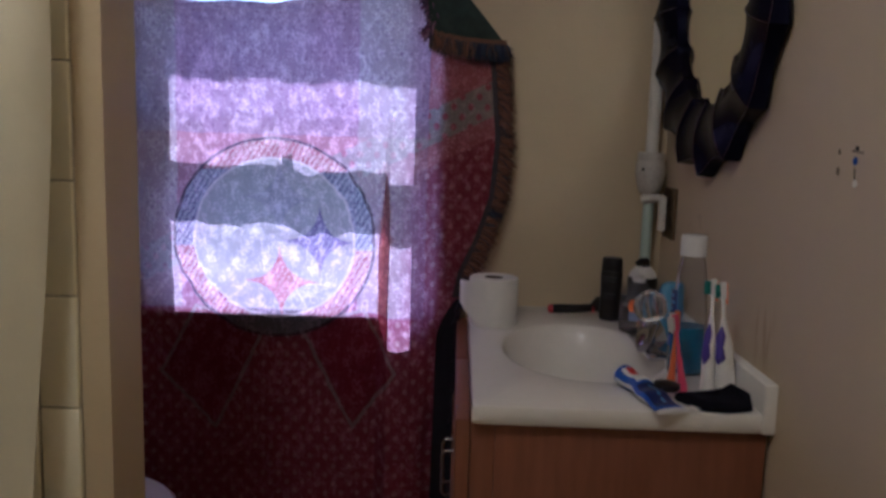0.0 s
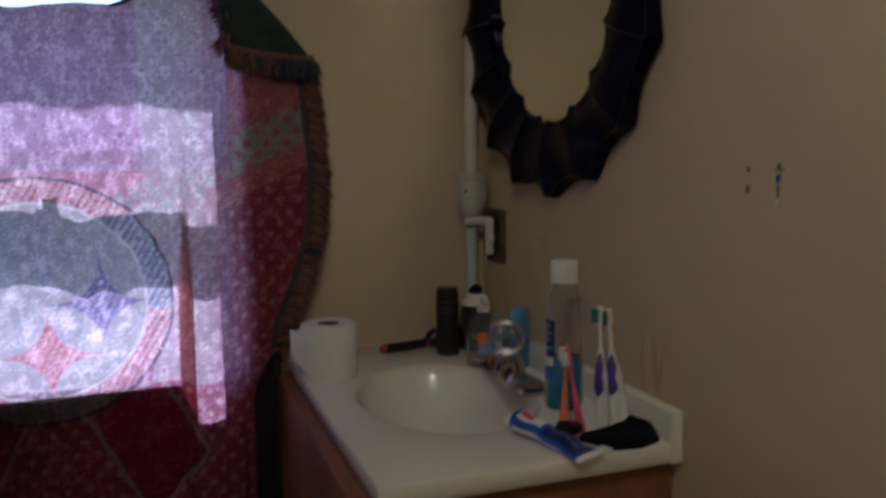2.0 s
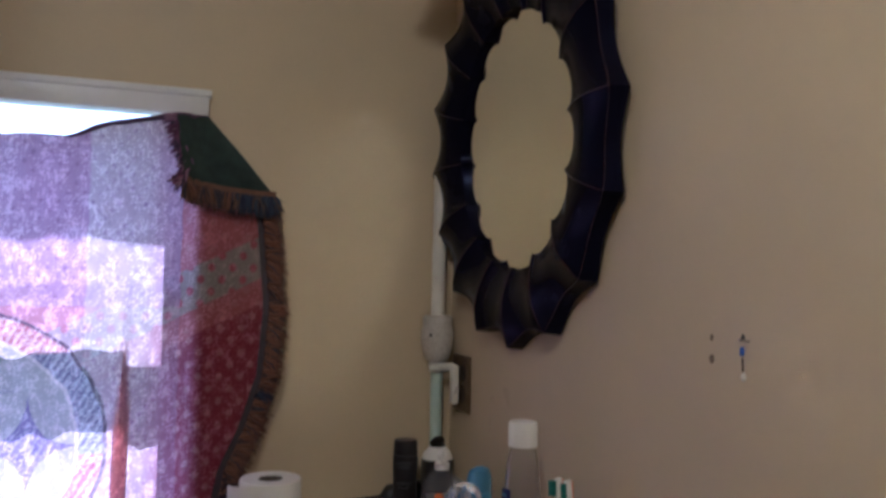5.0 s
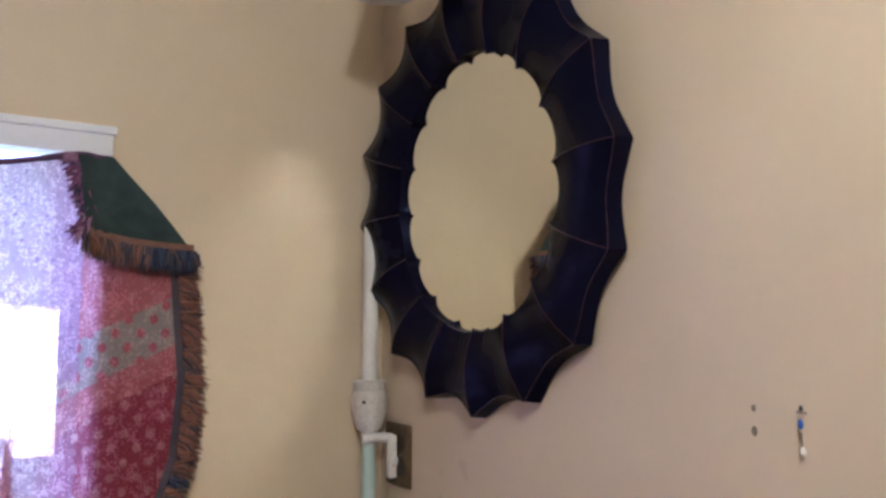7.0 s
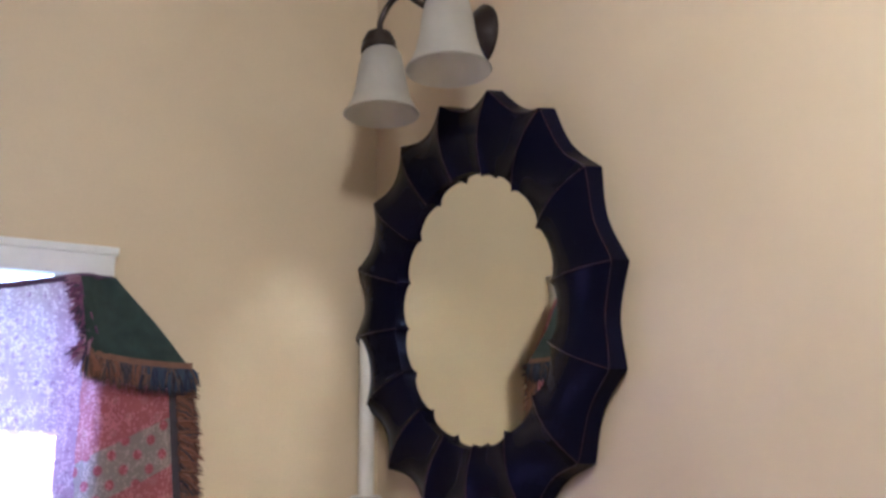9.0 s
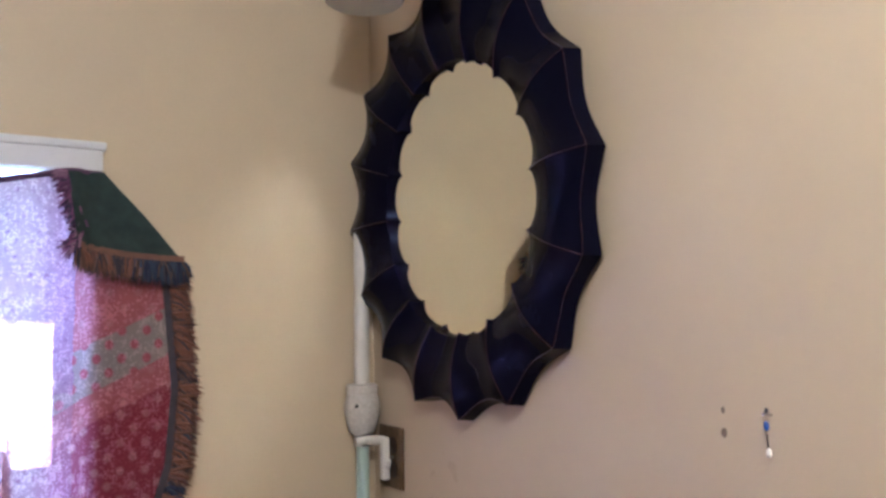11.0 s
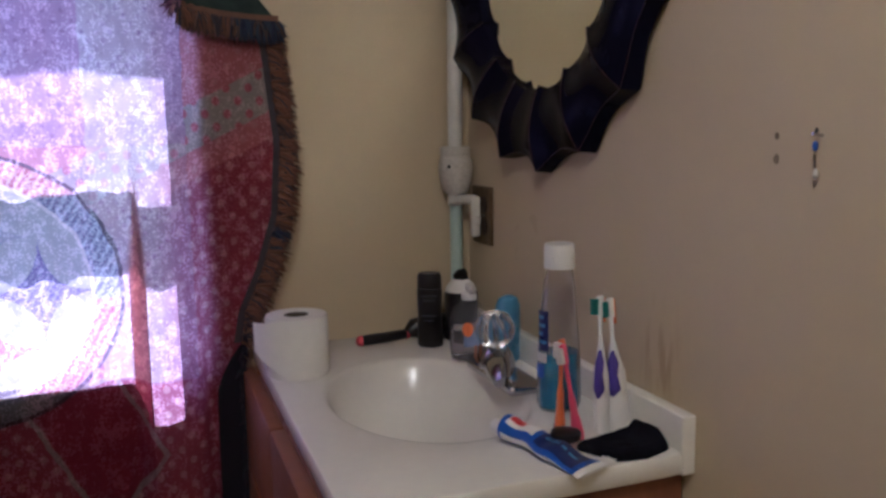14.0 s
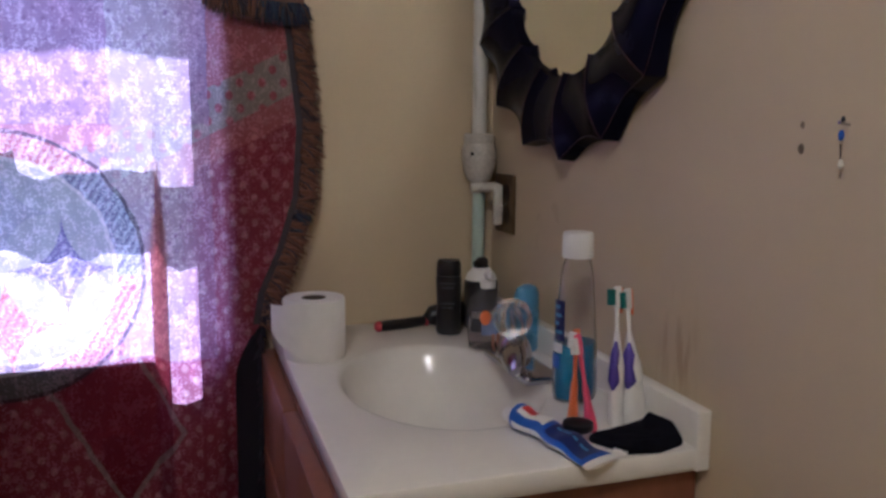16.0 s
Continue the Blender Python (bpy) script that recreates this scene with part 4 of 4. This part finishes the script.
curved_label("label", mw, NAVY, 0.0326, 0.0277, 148, 196, 0.090, 0.148, "navy label")
curved_label("label_lower", mw, BLUE, 0.0352, 0.0299, 150, 186, 0.050, 0.070, "blue label")
curved_label("label_stripe", mw, WHITE_PLASTIC, 0.0342, 0.0291, 150, 192, 0.073, 0.087, "white label stripe")
for z, a0, a1 in ((0.136, 156, 180), (0.124, 158, 186), (0.112, 156, 176), (0.100, 160, 190)):
    curved_label("print_bar", mw, SKYBLUE, 0.0330, 0.0281, a0, a1, z, z + 0.005)


def toothbrush(name, m, label, length, mat, grip, bristle, thick, base_r, cat="toothbrush", group=""):
    t = thing(name, m, label, cat, group)
    L = length
    part("handle", tube([(0, 0, 0), (0, 0, 0.006), (0, 0, 0.03 * L / 0.19), (0, 0, 0.35 * L), (0, 0, 0.5 * L), (0, 0, 0.64 * L), (0, 0, 0.80 * L), (0, 0, L)], 0.01, 14,
                        radii=[base_r * 0.9, base_r, base_r * 0.95, thick, thick * 0.95, thick * 0.55, 0.0032, 0.0036], flat=0.85), mat, t)
    part("grip", tube([(-thick * 0.62, -thick * 0.30, 0.29 * L), (-thick * 0.60, -thick * 0.35, 0.38 * L), (-thick * 0.56, -thick * 0.30, 0.50 * L), (-thick * 0.42, -thick * 0.28, 0.60 * L), (-thick * 0.26, -thick * 0.2, 0.70 * L)], 0.005, 12, radii=[0.003, thick * 0.62, thick * 0.48, thick * 0.46, 0.002]), grip, t)
    hd = part("head", box(-0.006, -0.003, L - 0.004, 0.006, 0.003, L + 0.024, 0.0025), mat, t)
    one = None
    for i in range(3):
        for j in range(5):
            one = box(-0.014, -0.0042 + 0.0030 * i, L + 0.0002 + 0.0042 * j, -0.0062, -0.0018 + 0.0030 * i, L + 0.0036 + 0.0042 * j, bm=one)
    part("bristles", one, bristle, hd, "stiff bristle tufts")
    if bristle is TEAL:
        part("head_back", box(0.0055, -0.0025, L - 0.012, 0.0075, 0.0025, L + 0.022, 0.0008), ORANGE, hd, "orange head back")
    return t


toothbrush("electric_toothbrush", pose(-0.073, -0.640, ZC, -3, 1, 12), "white and purple electric toothbrush standing upright", 0.160, WHITE_PLASTIC, PURPLE, TEAL, 0.0130, 0.0130, group="electric toothbrushes")
toothbrush("electric_toothbrush", pose(-0.043, -0.636, ZC, -3, -4, 12), "white and purple electric toothbrush leaning by the wall", 0.156, WHITE_PLASTIC, PURPLE, TEAL, 0.0170, 0.0200, group="electric toothbrushes")
toothbrush("toothbrush", pose(-0.126, -0.620, ZC, 0, 2, 30), "orange toothbrush with white bristles standing upright", 0.104, ORANGE, ORANGE, WHITE_PLASTIC, 0.0060, 0.0085, group="small toothbrushes")
toothbrush("toothbrush", pose(-0.114, -0.650, ZC, -9, -4, 30), "pink toothbrush with white bristles standing upright", 0.104, PINK, PINK, WHITE_PLASTIC, 0.0058, 0.0095, group="small toothbrushes")

# toothpaste tube, lying
P0, P1 = Vector((-0.207, -0.608, ZC)), Vector((-0.153, -0.750, ZC))
ang = math.degrees(math.atan2(P1.y - P0.y, P1.x - P0.x))
tp = thing("toothpaste_tube", Matrix.Translation(P0) @ pose(0, 0, 0, 0, 0, ang), "squeezed blue and white toothpaste tube lying down", "toothpaste")
LEN = (P1 - P0).length


def squeezed(u0, u1, mat, name, label="", grow=0.0, ang0=0, ang1=360):
    one = bmesh.new()
    rings = []
    nseg = 20
    full = ang1 - ang0 >= 360
    for k in range(17):
        u = u0 + (u1 - u0) * k / 16
        w = 0.016 + 0.010 * u + 0.002 * math.sin(u * 14)
        h = 0.0150 * max(0.0, 1 - u) ** 0.7 + 0.0015 + 0.0012 * math.sin(u * 21)
        zc = max(h, 0.003) + 0.001
        ring = []
        for q in range(nseg + (0 if full else 1)):
            a = math.radians(ang0 + (ang1 - ang0) * q / nseg)
            ring.append(one.verts.new((u * LEN, 0.004 * math.sin(u * 5) + (w + grow) * math.cos(a), zc + (h + grow) * math.sin(a))))
        rings.append(ring)
    for p, q in zip(rings, rings[1:]):
        for n in range(len(p) - (0 if full else 1)):
            m2 = (n + 1) % len(p)
            one.faces.new((p[n], p[m2], q[m2], q[n]))
    if full:
        one.faces.new(rings[0][::-1])
        one.faces.new(rings[-1])
    return part(name, one, mat, tp, label)


squeezed(0.07, 0.97, BLUE, "tube")
squeezed(0.97, 1.03, WHITE_PLASTIC, "crimp", "white crimped end")
squeezed(0.12, 0.42, WHITE_PLASTIC, "white_print", "white print swirl", 0.0006, 35, 130)
squeezed(0.13, 0.27, RED_PRINT, "red_print", "red print spot", 0.0011, 65, 105)
squeezed(0.46, 0.92, NAVY, "navy_print", "navy print", 0.0006, 40, 140)
squeezed(0.10, 0.90, WHITE_PLASTIC, "white_edge", "white printed edge", 0.0006, 178, 215)
for k, (a, b) in enumerate(((0.50, 0.56), (0.58, 0.66), (0.69, 0.74), (0.77, 0.86))):
    squeezed(a, b, SKYBLUE, "print_bar", "", 0.0012, 80, 92)
part("cap", moved(lathe([(0.008, 0.0), (0.0095, 0.002), (0.0085, 0.021), (0.007, 0.023)], 20, flute=0.03, n_flute=10), pose(0.07 * LEN, 0, 0.0155, 0, -90, 0)), WHITE_PLASTIC, tp, "white screw cap")

dk = thing("black_lid", pose(-0.147, -0.674, ZC + 0.017, 6, 4, 0), "small black plastic lid on the toothpaste tube", "lid")
part("lid", lathe([(0.018, -0.003), (0.020, 0.0), (0.019, 0.007), (0.013, 0.009), (0.001, 0.0095)], 28, sx=1.05, sy=0.8), BLACK_PLASTIC, dk)

# small black pouch, crumpled
pc = thing("pouch", pose(-0.080, -0.708, ZC), "folded black fabric pouch on the counter", "pouch")
one = bmesh.new()
OUTLINE = [(-0.058, 0.022), (-0.020, 0.024), (0.016, 0.020), (0.034, 0.030), (0.052, 0.004), (0.048, -0.022), (0.010, -0.034), (-0.030, -0.028)]
layers = []
for inset, zz in ((0.94, 0.0005), (1.0, 0.005), (0.98, 0.011), (0.86, 0.016), (0.55, 0.017), (0.25, 0.016)):
    layers.append([one.verts.new((px * inset, py * inset, zz + (0.016 if n == 3 else 0.009 if n in (2, 4) else 0.0) * (zz > 0.01) * (inset if inset > 0.5 else 0) + 0.003 * noise.noise((px * 60, py * 60, zz * 90)))) for n, (px, py) in enumerate(OUTLINE)])
for p, q in zip(layers, layers[1:]):
    for k in range(len(OUTLINE)):
        n = (k + 1) % len(OUTLINE)
        one.faces.new((p[k], p[n], q[n], q[k]))
one.faces.new(layers[0][::-1])
one.faces.new(layers[-1])
bmesh.ops.subdivide_edges(one, edges=list(one.edges), cuts=2, use_grid_fill=True, smooth=0.25)
for v in one.verts:
    v.co.z = max(0.0, v.co.z + 0.0016 * noise.noise(v.co * 110))
part("fabric", one, BLACK_CLOTH, pc)

ts = thing("tissue", pose(-0.112, -0.727, ZC, 0, 0, 5), "crumpled scrap of white tissue on the counter", "tissue")
one = bmesh.new()
gt = []
for j in range(9):
    gt.append([one.verts.new((-0.03 + 0.06 * i / 8 + 0.004 * math.sin(j * 2.1), -0.010 + 0.02 * j / 8 + 0.003 * math.sin(i * 1.7), 0.003 + 0.004 * abs(noise.noise((i * 0.6, j * 0.7, 2))))) for i in range(9)])
for j in range(8):
    for i in range(8):
        one.faces.new((gt[j][i], gt[j][i + 1], gt[j + 1][i + 1], gt[j + 1][i]))
part("paper", one, PAPER, ts)

# ---- toilet, mostly hidden ----
to = thing("toilet", pose(-1.28, -0.36, 0), "white porcelain toilet beside the window", "toilet")
part("bowl", lathe([(0.10, 0.0), (0.12, 0.02), (0.10, 0.12), (0.13, 0.25), (0.175, 0.36), (0.185, 0.385)], 36, sx=1.25), PORCELAIN, to)
part("seat", lathe([(0.186, 0.386), (0.192, 0.392), (0.190, 0.404), (0.12, 0.407)], 36, sx=1.25), PORCELAIN, to)
part("lid", lathe([(0.188, 0.4075), (0.190, 0.414), (0.182, 0.424), (0.01, 0.427)], 36, sx=1.25), PORCELAIN, to)
part("tank", box(-0.42, -0.22, 0.36, -0.24, 0.22, 0.72, 0.02, 3), PORCELAIN, to)
part("tank_lid", box(-0.43, -0.23, 0.721, -0.23, 0.23, 0.755, 0.01, 3), PORCELAIN, to)

# ---- shower curtain ----
sc = thing("shower_curtain", pose(0, 0, 0), "beige cloth shower curtain hanging by the tiled wall", "curtain")
one = bmesh.new()
gc = []
for j in range(41):
    z = 0.25 + 1.75 * j / 40
    row = []
    for i in range(91):
        s = i / 90
        y = -1.075 - 0.75 * s
        x = -1.005 + 0.018 * math.sin(s * 62 + 0.4 * math.sin(z * 3)) + 0.105 * (1 - sstep(0.0, 0.16, s)) * (0.55 + 0.45 * sstep(0.6, 1.35, z))
        row.append(one.verts.new((x, y + 0.006 * math.sin(z * 5 + i), z)))
    gc.append(row)
for j in range(40):
    for i in range(90):
        one.faces.new((gc[j][i], gc[j][i + 1], gc[j + 1][i + 1], gc[j + 1][i]))
part("cloth", one, CURTAIN, sc)
part("rod", tube([(-0.99, -1.032, 2.02), (-0.99, -3.099, 2.02)], 0.012, 14), CHROME, sc, "chrome curtain rod")
for k in range(8):
    part("ring", tube([(-0.99 + 0.02 * math.cos(a), -1.12 - 0.1 * k, 2.012 + 0.024 * math.sin(a)) for a in np.linspace(0, 2 * math.pi, 14)], 0.0022, 6), CHROME, sc)

# ---- wall tiles, last ----
part("grout_bed", box(-1.86, PY0 - 0.004, 0.0, -0.903, PY0 - 0.0002, 1.95), GROUT, wall_p, smooth=False)
PITCH = 0.128
for col, (x0, x1) in enumerate(((-0.946, -0.902), (-1.076, -0.949), (-1.206, -1.079))):
    me = None
    for row in range(1, 16):
        z0 = -0.016 + PITCH * row + (0.0 if col == 0 else -0.004)
        if me is None:
            ob = part("tile", box(x0, PY0 - 0.0115, 0, x1, PY0 - 0.003, PITCH - 0.0016, 0.002, 2), TILE, wall_p)
            me = ob.data
        else:
            ob = new("tile", me)
            ob.parent = wall_p
        ob.location.z = z0
